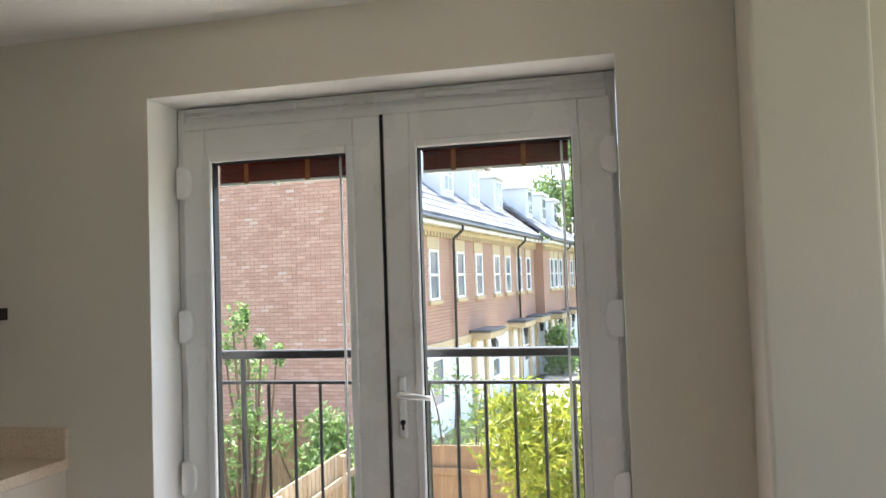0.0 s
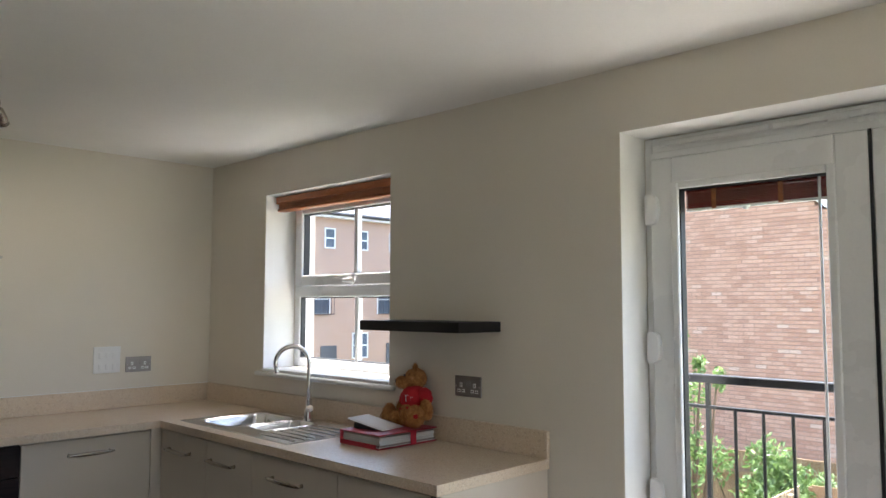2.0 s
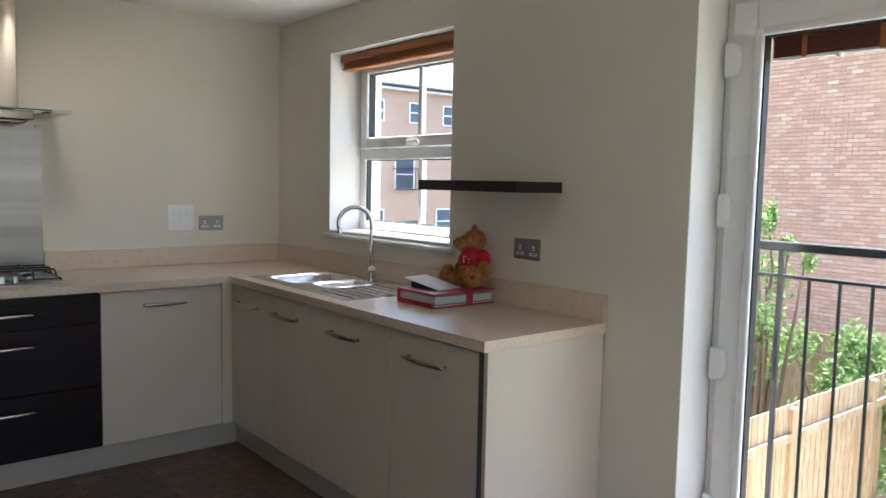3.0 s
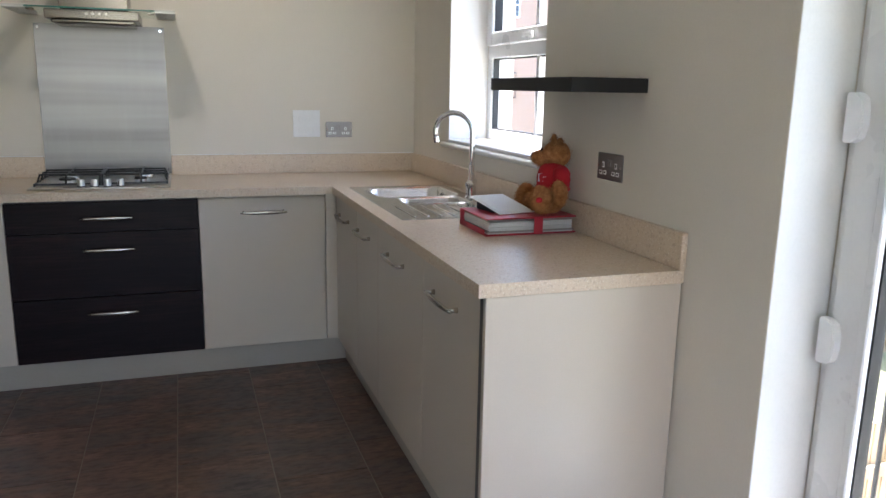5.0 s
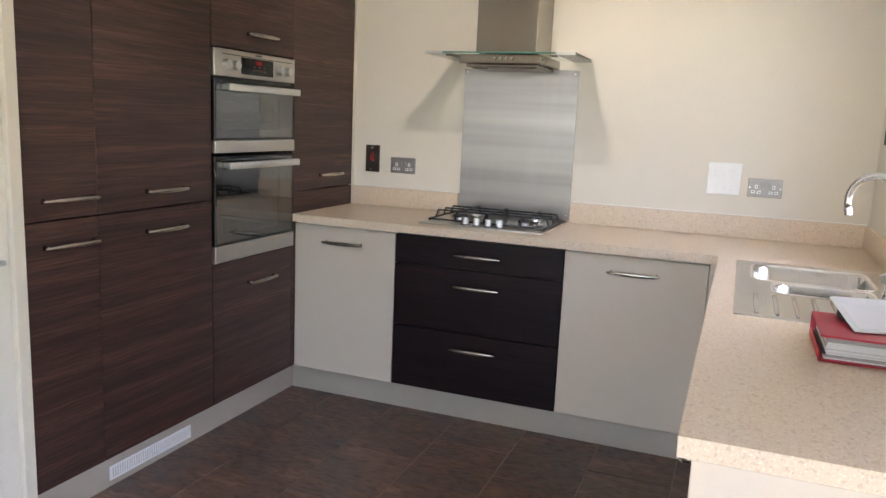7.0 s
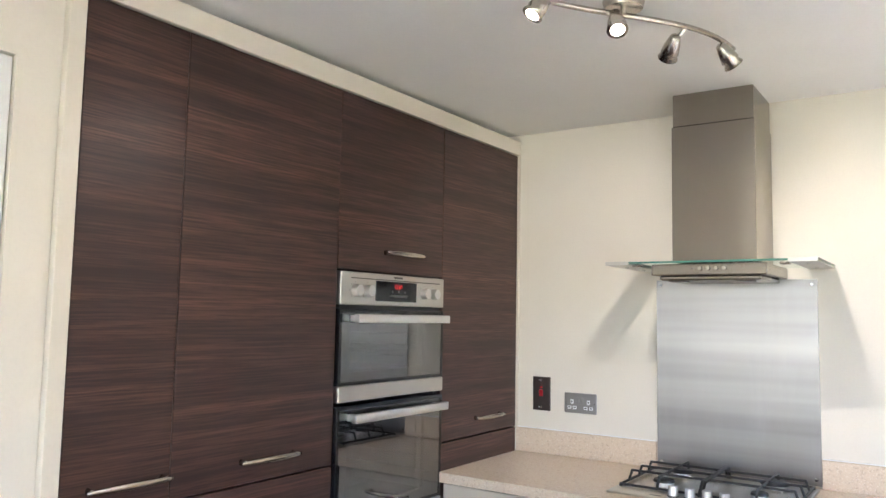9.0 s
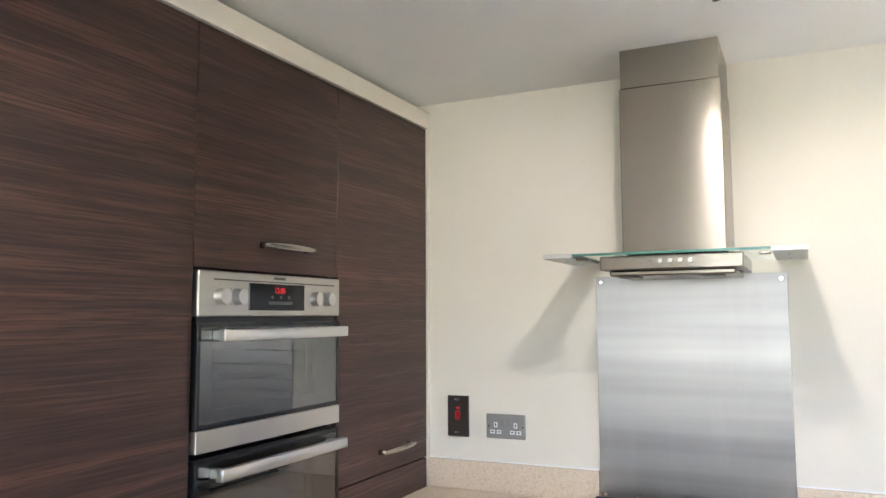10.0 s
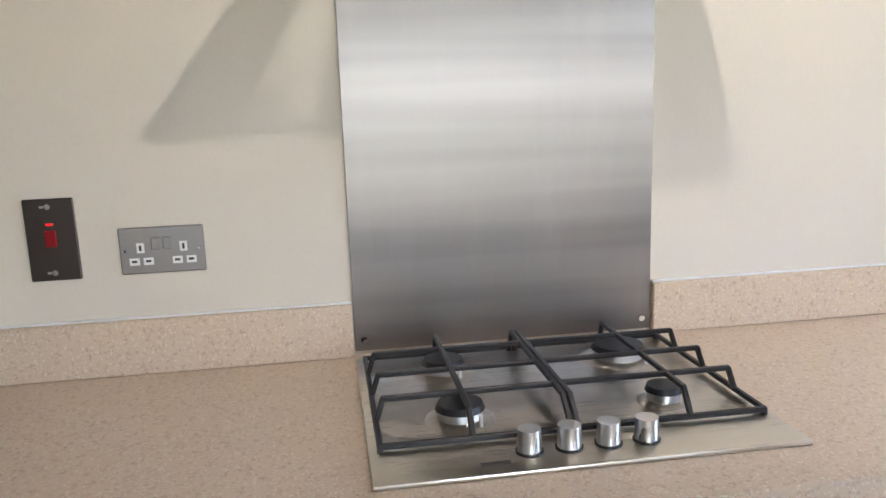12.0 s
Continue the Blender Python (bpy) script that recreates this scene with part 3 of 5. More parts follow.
base_unit_w(-2.548, -2.006, ((0.133, 0.857, 0.782),), DOOR, "pale grey-cream base cabinet with one door")
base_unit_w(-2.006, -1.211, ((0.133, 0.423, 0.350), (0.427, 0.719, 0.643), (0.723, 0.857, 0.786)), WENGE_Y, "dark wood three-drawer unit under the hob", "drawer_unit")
base_unit_w(-1.211, -0.625, ((0.133, 0.857, 0.788),), DOOR, "pale grey-cream base cabinet beside the corner")
box_post = thing("corner_post", (0.57, -0.6, 0.13), "pale filler post in the inner corner of the units", "filler panel")
box("post", 0.545, 0.588, -0.623, -0.552, 0.131, 0.866, DOOR, box_post)


def base_unit_n(x0, x1, hx):
    t = thing("base_cabinet", ((x0 + x1) / 2, -0.3, 0.13), "pale grey-cream base cabinet under the window", "cabinet", "base kitchen units")
    box("body", x0 + 0.002, x1 - 0.002, -0.550, -0.02, 0.131, 0.868 if not 0.7 < (x0 + x1) / 2 < 1.6 else 0.70, DOOR, t, 0)
    d = box("cabinet_door", x0 + 0.0015, x1 - 0.0015, -0.570, -0.552, 0.133, 0.857, DOOR, t, 0.0015)
    handle(d, (hx, -0.570, 0.775), X, (0, -1, 0), 0.235)


for a, b, hx in ((0.590, 1.044, 0.79), (1.044, 1.424, 1.19), (1.424, 2.010, 1.69), (2.010, 2.500, 2.23)):
    base_unit_n(a, b, hx)
t = thing("end_panel", (2.52, -0.3, 0), "pale laminate end panel with a dark front edge", "panel")
box("panel", 2.526, 2.545, -0.574, -0.004, 0.001, 0.868, DOOR, t)
box("edge_strip", 2.502, 2.5255, -0.572, -0.552, 0.001, 0.868, CHARC, t, 0, "dark charcoal edge strip")
structure(box("plinth_hob_side", 0.520, 0.536, -2.59, -0.52, 0.0, 0.130, PLINTH), "grey plinth under the base units", "plinth")
structure(box("plinth_window_side", 0.538, 2.500, -0.520, -0.504, 0.0, 0.130, PLINTH), "grey plinth under the base units", "plinth")

wt = thing("worktop", (0.3, -1.3, 0.869), "speckled buff laminate worktop running round the corner", "worktop")
bm = prism(bmesh.new(), [(0.003, -0.003), (0.003, -2.546), (0.630, -2.546), (0.630, -0.597), (0.720, -0.597), (0.720, -0.070), (1.600, -0.070), (1.600, -0.500), (0.7202, -0.500), (0.7202, -0.597), (2.552, -0.597), (2.552, -0.003)], 2, 0.870, 0.9055)
part("worktop_slab", bm, TOP, wt)
up = thing("upstand", (0.0, -1.3, 0.906), "speckled buff laminate upstand along the wall", "upstand")
box("strip", 0.0015, 0.020, -2.546, -1.917, 0.906, 1.008, TOP, up, 0.002)
box("strip", 0.0015, 0.020, -1.323, -0.0015, 0.906, 1.008, TOP, up, 0.002)
box("strip", 0.0205, 2.555, -0.020, -0.0015, 0.906, 1.008, TOP, up, 0.002)
box("white_seal", 0.0015, 0.010, -1.322, -0.012, 1.008, 1.0115, WHITE, up, 0.001, "white sealant bead")
box("white_seal", 0.0015, 0.010, -2.545, -1.918, 1.008, 1.0115, WHITE, up, 0.001, "white sealant bead")

# ---- tall cupboards and ovens ----
YF = -2.550


def tall_unit(x0, x1, doors, label):
    t = thing("tall_cabinet", ((x0 + x1) / 2, -2.85, 0.13), label, "cabinet", "tall kitchen cupboards")
    top = doors[0][1]
    for a, b in ((x0 + 0.002, x0 + 0.018), (x1 - 0.018, x1 - 0.002)):
        box("side", a, b, -3.18, YF - 0.020, 0.131, 2.222, CHARC, t, 0)
    box("back", x0 + 0.018, x1 - 0.018, -3.18, -3.17, 0.131, 2.222, CHARC, t, 0)
    for z0, z1, hx, hz in doors:
        d = box("cabinet_door", x0 + 0.0015, x1 - 0.0015, YF - 0.019, YF, z0, z1, WENGE_X, t, 0.0015)
        if hx:
            handle(d, (hx, YF, hz), X, Y, 0.225)
    return t


tall_unit(1.810, 2.096, ((1.020, 2.222, 1.932, 1.081), (0.133, 1.014, 1.932, 0.934)), "narrow tall dark wood larder cupboard")
tall_unit(1.214, 1.810, ((1.020, 2.222, 1.488, 1.081), (0.133, 1.014, 1.492, 0.935)), "wide tall dark wood fridge cupboard")
tall_unit(0.618, 1.214, ((1.637, 2.222, 0.878, 1.706), (0.133, 0.745, 0.876, 0.631)), "tall dark wood cupboard housing the double oven")
tall_unit(0.020, 0.618, ((1.012, 2.222, 0.268, 1.080), (0.133, 1.006, 0, 0)), "tall dark wood corner cupboard above the worktop")
t = thing("tall_unit_surround", (1.05, -2.6, 0), "cream filler frame round the tall dark cupboards", "panel")
box("side_panel", 2.099, 2.140, -3.19, YF + 0.006, 0.0, 2.226, FILL, t)
box("top_panel", 0.001, 2.140, -3.19, YF + 0.006, 2.2265, 2.290, FILL, t)
box("side_panel", 0.001, 0.0175, -2.60, YF + 0.006, 0.906, 2.226, FILL, t)
structure(box("plinth_tall_side", 0.537, 2.140, -2.604, -2.590, 0.0, 0.130, PLINTH), "grey plinth under the tall cupboards", "plinth")
g = thing("plinth_vent", (1.54, -2.589, 0.05), "white slatted ventilation grille in the plinth", "vent")
part("frame", frame_ring(bmesh.new(), 1.32, 1.76, 0.025, 0.080, 0.008, -2.5895, -2.584, 0.001), WHITE, g)
box("backing", 1.328, 1.752, -2.5895, -2.588, 0.033, 0.072, PLINTH, g, 0)
for k in range(36):
    x = 1.334 + k * 0.0118
    box("slat", x, x + 0.006, -2.588, -2.5845, 0.033, 0.072, WHITE, g, 0)


def digits(text, size, at, facing, material, parent, name="display_digits"):
    cu = bpy.data.curves.new("digits", "FONT")
    cu.body, cu.size, cu.align_x = text, size, "CENTER"
    tmp = bpy.data.objects.new("digits_tmp", cu)
    scene.collection.objects.link(tmp)
    me = bpy.data.meshes.new_from_object(tmp.evaluated_get(bpy.context.evaluated_depsgraph_get()))
    bpy.data.objects.remove(tmp)
    bm = bmesh.new()
    bm.from_mesh(me)
    bpy.data.meshes.remove(me)
    bmesh.ops.transform(bm, matrix=Matrix.Translation(at) @ facing, verts=bm.verts)
    return part(name, bm, material, parent)


def double_oven():
    t = thing("double_oven", (0.916, -2.6, 0.75), "stainless steel and black glass built-in double oven", "oven")
    x0, x1 = 0.622, 1.210
    y = YF
    panel = box("control_panel", x0, x1, y - 0.02, y + 0.012, 1.522, 1.631, OVENSTEEL, t, 0.003)
    box("groove", x0 + 0.03, x1 - 0.05, y + 0.0117, y + 0.0128, 1.6085, 1.612, CHARC, panel, 0)
    disp = box("display", 0.802, 1.035, y + 0.012, y + 0.0145, 1.537, 1.606, DISPLAY, panel, 0.002, "black glass display with red digits")
    R = Matrix.Rotation(math.pi, 4, "Z") @ Matrix.Rotation(math.pi / 2, 4, "X")
    digits("12:00", 0.021, (0.912, y + 0.0152, 1.582), R, REDGLOW, disp)
    box("button_bar", 0.86, 0.96, y + 0.0145, y + 0.018, 1.552, 1.560, CHARC, disp, 0.001)
    for k in range(3):
        cyl("button", (0.875 + k * 0.035, y + 0.0145, 1.571), (0.875 + k * 0.035, y + 0.018, 1.571), 0.004, CHARC, disp, seg=10)
    box("maker_mark", 0.885, 0.935, y + 0.012, y + 0.0126, 1.617, 1.624, CHARC, panel, 0)
    for kx in (1.139, 1.078, 0.754, 0.693):
        k = cyl("knob", (kx, y + 0.012, 1.570), (kx, y + 0.034, 1.570), 0.0205, KNOB, panel, 0.018, 24)
        for a in range(0, 360, 45):
            if a != 270:
                cx, cz = kx + math.cos(radians(a)) * 0.028, 1.570 + math.sin(radians(a)) * 0.028
                box("tick", cx - 0.001, cx + 0.001, y + 0.0119, y + 0.0124, cz - 0.001, cz + 0.001, CHARC, panel, 0)

    def door(z0, z1, strip, hz, hang):
        d = part("oven_door", frame_ring(bmesh.new(), x0, x1, z0 + strip, z1, 0.012, y - 0.01, y + 0.012, 0.001), DISPLAY, t, "black glass oven door")
        pane = box("door_glass", x0 + 0.012, x1 - 0.012, y + 0.006, y + 0.0105, z0 + strip + 0.012, z1 - 0.012, OVENGLASS, d, 0)
        inner = bmesh.new()
        a0, a1, b0, b1 = x0 + 0.012, x1 - 0.012, z0 + strip + 0.012, z1 - 0.012
        c0, c1, e0, e1 = x0 + 0.10, x1 - 0.06, b0 + 0.03, b1 - 0.035
        for q in ((a0, c0, b0, b1), (c1, a1, b0, b1), (c0, c1, b0, e0), (c0, c1, e1, b1)):
            add_box(inner, q[0], q[1], y - 0.012, y + 0.003, q[2], q[3])
        part("inner_panel", inner, DISPLAY, d)
        cav = bmesh.new()
        add_box(cav, c0 - 0.02, c1 + 0.02, y - 0.42, y - 0.40, e0 - 0.02, e1 + 0.02)
        add_box(cav, c0 - 0.02, c0, y - 0.40, y - 0.013, e0 - 0.02, e1 + 0.02)
        add_box(cav, c1, c1 + 0.02, y - 0.40, y - 0.013, e0 - 0.02, e1 + 0.02)
        add_box(cav, c0, c1, y - 0.40, y - 0.013, e0 - 0.02, e0)
        add_box(cav, c0, c1, y - 0.40, y - 0.013, e1, e1 + 0.02)
        part("oven_cavity", cav, CAVITY, t)
        rack = bmesh.new()
        for k in range(4):
            z = e0 + 0.035 + k * 0.042
            if z < e1 - 0.02:
                add_cyl(rack, (c0 + 0.008, y - 0.38, z), (c0 + 0.008, y - 0.03, z), 0.003, seg=6)
                add_cyl(rack, (c0 + 0.008, y - 0.03, z), (c0 + 0.008, y - 0.03, z + 0.02), 0.003, seg=6)
        add_cyl(rack, (c0 + 0.008, y - 0.03, e0 + 0.01), (c0 + 0.008, y - 0.03, e1 - 0.01), 0.003, seg=6)
        part("side_rack", smooth(rack), CHROME, t)
        shelf = bmesh.new()
        for k in range(14):
            yy = y - 0.05 - k * 0.025
            add_cyl(shelf, (c0 + 0.01, yy, e0 + 0.06), (c1 - 0.01, yy, e0 + 0.06), 0.0025, seg=6)
        part("wire_shelf", smooth(shelf), CHROME, t)
        s = box("door_strip", x0, x1, y - 0.01, y + 0.014, z0, z0 + strip - 0.001, OVENSTEEL, d, 0.002, "steel lower strip")
        h = bmesh.new()
        hy = y + 0.012 + hang
        add_box(h, x0 + 0.030, x1 - 0.035, hy - 0.010, hy + 0.012, hz - 0.014, hz + 0.014, 0.003, 2)
        for fx in (x0 + 0.055, x1 - 0.060):
            add_box(h, fx - 0.01, fx + 0.01, y + 0.01, hy - 0.008, hz - 0.011, hz + 0.011, 0.002)
        part("handle", smooth(h), KNOB, d, "satin steel bar handle")

    door(1.210, 1.508, 0.052, 1.478, 0.040)
    door(0.752, 1.196, 0.070, 1.160, 0.040)
    box("vent_gap", x0 + 0.01, x1 - 0.01, y - 0.02, y - 0.002, 1.508, 1.522, BLACK, t, 0)


double_oven()

# ---- hob, hood and splashback ----


def hob():
    t = thing("gas_hob", (0.29, -1.62, 0.906), "stainless steel four-burner gas hob with black grates", "hob")
    bm = add_box(bmesh.new(), 0.050, 0.538, -1.916, -1.326, 0.906, 0.9135, 0.003, 2)
    part("hob_plate", smooth(bm), HOBSTEEL, t)
    for x, y, r in ((0.160, -1.770, 0.034), (0.360, -1.775, 0.034), (0.160, -1.452, 0.044), (0.365, -1.460, 0.026)):
        b = cyl("burner", (x, y, 0.9135), (x, y, 0.918), r * 1.55, HOBSTEEL, t, r * 1.25, 28)
        cyl("burner_ring", (x, y, 0.918), (x, y, 0.931), r, KNOB, b, r * 0.96, 28)
        cyl("burner_cap", (x, y, 0.931), (x, y, 0.940), r * 1.1, BLACK, b, r * 0.98, 28)
        cyl("igniter", (x + r * 1.15, y + r * 0.7, 0.914), (x + r * 1.15, y + r * 0.7, 0.932), 0.003, WHITE, b, seg=8)
    for y in (-1.704, -1.649, -1.594, -1.540):
        k = cyl("knob", (0.487, y, 0.9165), (0.487, y, 0.947), 0.0165, KNOB, t, 0.0155, 24)
        cyl("collar", (0.487, y, 0.9135), (0.487, y, 0.9165), 0.019, BLACK, k, seg=24)
    box("maker_mark", 0.505, 0.515, -1.775, -1.735, 0.9136, 0.914, CHARC, t, 0)

    def bar(bm, a, b, w=0.0055, h=0.008):
        a, b = Vector(a), Vector(b)
        d = b - a
        m = Matrix.Translation((a + b) / 2) @ d.to_track_quat("X", "Z").to_matrix().to_4x4() @ Matrix.Diagonal((d.length + w, w * 1.5, h, 1))
        r = bmesh.ops.create_cube(bm, size=1, matrix=m)
        bmesh.ops.bevel(bm, geom=list({e for v in r["verts"] for e in v.link_edges}), offset=0.0015, segments=1, affect="EDGES")

    for y0, y1, cy in ((-1.900, -1.632, -1.772), (-1.622, -1.342, -1.455)):
        bm = bmesh.new()
        lo, hi = 0.921, 0.956
        bar(bm, (0.075, y0, lo), (0.075, y1, lo))
        bar(bm, (0.445, y0, lo), (0.445, y1, lo))
        inner, outer = (y1, y0) if cy < -1.63 else (y0, y1)
        bar(bm, (0.075, outer, lo), (0.445, outer, lo))
        bar(bm, (0.098, inner, hi), (0.405, inner, hi))
        bar(bm, (0.405, inner, hi), (0.445, inner, lo))
        bar(bm, (0.098, inner, hi), (0.075, inner, lo))
        for x in (0.075, 0.445):
            for y in (y0, y1):
                bar(bm, (x, y, 0.9145), (x, y, lo))
        bar(bm, (0.085, cy, hi), (0.42, cy, hi))
        bar(bm, (0.42, cy, hi), (0.445, cy, lo))
        bar(bm, (0.085, cy, hi), (0.075, cy, lo))
        step = 0.012 if outer == y0 else -0.012
        for x in (0.160, 0.262, 0.362):
            bar(bm, (x, outer + step, hi), (x, inner, hi))
            bar(bm, (x, outer + step, hi), (x, outer, lo))
        part("pan_grate", bm, BLACK, t, "black cast iron pan support")


hob()


def hood():
    t = thing("cooker_hood", (0.15, -1.62, 1.64), "stainless steel chimney hood with a flat glass canopy", "cooker hood")
    y0, y1 = -1.763, -1.472
    bm = bmesh.new()
    add_box(bm, 0.003, 0.285, y0, y1, 1.700, 2.20, 0.002)
    add_box(bm, 0.003, 0.281, y0 + 0.004, y1 - 0.004, 2.2005, CEILING - 0.001, 0.002)
    part("chimney", bm, STEEL, t)
    body = box("hood_body", 0.003, 0.372, -1.812, -1.424, 1.648, 1.688, STEEL, t, 0.003)
    for k in range(4):
        y = -1.640 + k * 0.027
        cyl("button", (0.372, y, 1.671), (0.379, y, 1.671), 0.0065, NICKEL, body, seg=16)
    cyl("indicator", (0.372, -1.668, 1.671), (0.3735, -1.668, 1.671), 0.003, CHARC, body, seg=8)
    tray = box("filter_panel", 0.03, 0.345, -1.79, -1.446, 1.632, 1.6475, STEEL, body, 0.004)
    for y in (-1.74, -1.51):
        box("filter_catch", 0.25, 0.31, y - 0.03, y + 0.03, 1.6285, 1.6325, CHARC, tray, 0.001)
    bm = add_box(bmesh.new(), 0.003, 0.402, -1.972, -1.266, 1.6895, 1.6965)
    part("glass_canopy", bm, HOODGLASS, t, "clear flat glass canopy")
    box("glass_edge", 0.402, 0.4045, -1.884, -1.354, 1.6895, 1.6965, GLASSEDGE, t, 0, "green glass edge")
    for s, (a, b) in ((-1, (-1.972, -1.885)), (1, (-1.353, -1.266))):
        bm = add_box(bmesh.new(), 0.010, 0.400, a, b, 1.6855, 1.6885, 0.0005)
        add_box(bm, 0.4025, 0.4055, a, b, 1.6855, 1.6975, 0.0005)
        add_box(bm, 0.010, 0.402, a, b, 1.6972, 1.6985, 0.0003)
        strip = part("end_strip", bm, OVENSTEEL, t, "steel clip round the glass end")
        for x in (0.12, 0.30):
            cyl("screw", (x, (a + b) / 2, 1.6815), (x, (a + b) / 2, 1.6855), 0.006, CHROME, strip, seg=12)
        box("bracket", 0.34, 0.372, b + 0.002 if s < 0 else a - 0.032, b + 0.032 if s < 0 else a - 0.002, 1.680, 1.688, STEEL, strip, 0.002)


hood()
s = thing("splashback", (0.01, -1.62, 0.906), "brushed stainless steel splashback fixed with screws", "splashback")
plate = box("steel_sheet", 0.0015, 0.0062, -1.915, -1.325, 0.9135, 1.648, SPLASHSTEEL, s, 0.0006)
for y in (-1.897, -1.343):
    for z in (0.935, 1.630):
        cyl("screw", (0.0062, y, z), (0.0105, y, z), 0.0075, CHROME, s, 0.006, 14)

# ---- sockets and switches ----


def double_socket(origin, u, nrm, material, label):
    """origin: lower left corner, u: along the plate, nrm: out of the wall."""
    o, u, nrm, w = Vector(origin), Vector(u), Vector(nrm), Vector((0, 0, 1))
    t = thing("double_socket", origin, label, "socket", "double wall sockets")

    def slab(name, a0, a1, b0, b1, d0, d1, mt, parent, bevel=0.0):
        c = [o + u * a + w * b + nrm * d for a in (a0, a1) for b in (b0, b1) for d in (d0, d1)]
        lo = [min(p[i] for p in c) for i in range(3)]
        hi = [max(p[i] for p in c) for i in range(3)]
        return box(name, lo[0], hi[0], lo[1], hi[1], lo[2], hi[2], mt, parent, bevel)

    plate = slab("face_plate", 0, 0.146, 0, 0.084, 0.0005, 0.006, material, t, 0.002)
    for cx in (0.036, 0.110):
        slab("earth_pin_insert", cx - 0.0065, cx + 0.0065, 0.038, 0.056, 0.006, 0.0072, WHITE, plate)
        slab("earth_slot", cx - 0.002, cx + 0.002, 0.042, 0.052, 0.0072, 0.0078, RUBBER, plate)
        for dx in (-0.012, 0.012):
            slab("pin_insert", cx + dx - 0.0085, cx + dx + 0.0085, 0.016, 0.029, 0.006, 0.0072, WHITE, plate)
            slab("pin_slot", cx + dx - 0.0045, cx + dx + 0.0045, 0.021, 0.025, 0.0072, 0.0078, RUBBER, plate)
    for cx in (0.063, 0.083):
        slab("rocker", cx - 0.008, cx + 0.008, 0.043, 0.066, 0.006, 0.010, material, plate, 0.002)
    for cx in (0.009, 0.137):
        slab("screw", cx - 0.003, cx + 0.003, 0.039, 0.045, 0.006, 0.0068, CHROME, plate, 0.001)


double_socket((0, -2.320, 1.090), Y, X, STEELPLATE, "brushed steel double socket with white inserts")
double_socket((0, -0.512, 1.098), Y, X, STEELPLATE, "polished steel double socket beside the grid switch")
double_socket((2.070, 0, 1.100), X, (0, -1, 0), STEELPLATE, "dark steel double socket below the black shelf")

t = thing("cooker_switch", (0, -2.43, 1.088), "tall dark metal cooker switch with a red rocker", "switch")
p = box("face_plate", 0.0005, 0.007, -2.471, -2.387, 1.088, 1.233, DARKPLATE, t, 0.002)
box("red_rocker", 0.007, 0.011, -2.440, -2.420, 1.148, 1.178, ROCKER, p, 0.002, "dark red rocker")
box("neon", 0.007, 0.0085, -2.436, -2.424, 1.186, 1.190, REDGLOW, p, 0)
for z in (1.102, 1.219):
    cyl("screw", (0.007, -2.430, z), (0.0085, -2.430, z), 0.005, CHROME, p, seg=10)
    box("lettering_bar", 0.007, 0.0074, -2.443, -2.436, z - 0.002, z + 0.002, KNOB, p, 0)
t = thing("grid_switch", (0, -0.616, 1.100), "white plastic grid switch with six rockers", "switch")
p = box("face_plate", 0.0005, 0.008, -0.690, -0.543, 1.100, 1.245, WHITE, t, 0.003, seg=2)
for r in range(2):
    for c in range(3):
        y, z = -0.654 + c * 0.0375, 1.135 + r * 0.062
        part("rocker_recess", frame_ring(bmesh.new(), 0, 0.022, 0, 0.036, 0.0012, 0, 0.001, 0), PLINTH, p).matrix_local = Matrix.Translation(Vector((0.0082, y - 0.011, z - 0.018)) - ORIGIN[t] + ORIGIN[p]) @ Matrix.Rotation(math.pi / 2, 4, "Z")
        box("rocker", 0.008, 0.0125, y - 0.009, y + 0.009, z - 0.016, z + 0.016, WHITE, p, 0.002)

# ---- shelf ----
t = thing("floating_shelf", (2.02, -0.12, 1.37), "black floating wall shelf, empty", "shelf")
box("board", 1.736, 2.318, -0.247, -0.0015, 1.370, 1.411, SHELF, t, 0.0015)

# ---- sink and tap ----


def rounded(x0, x1, y0, y1, r, n=6):
    pts = []
    for cx, cy, a0 in ((x1 - r, y1 - r, 0), (x0 + r, y1 - r, 90), (x0 + r, y0 + r, 180), (x1 - r, y0 + r, 270)):
        for k in range(n + 1):
            a = radians(a0 + 90 * k / n)
            pts.append((cx + r * math.cos(a), cy + r * math.sin(a)))
    return pts


def loft(bm, loops, close=True):
    rings = [[bm.verts.new((x, y, z)) for x, y in pts] for pts, z in loops]
    for a, b in zip(rings, rings[1:]):
        for k in range(len(a)):
            bm.faces.new((a[k], a[(k + 1) % len(a)], b[(k + 1) % len(a)], b[k]))
    if close:
        bm.faces.new(rings[-1])
    return bm


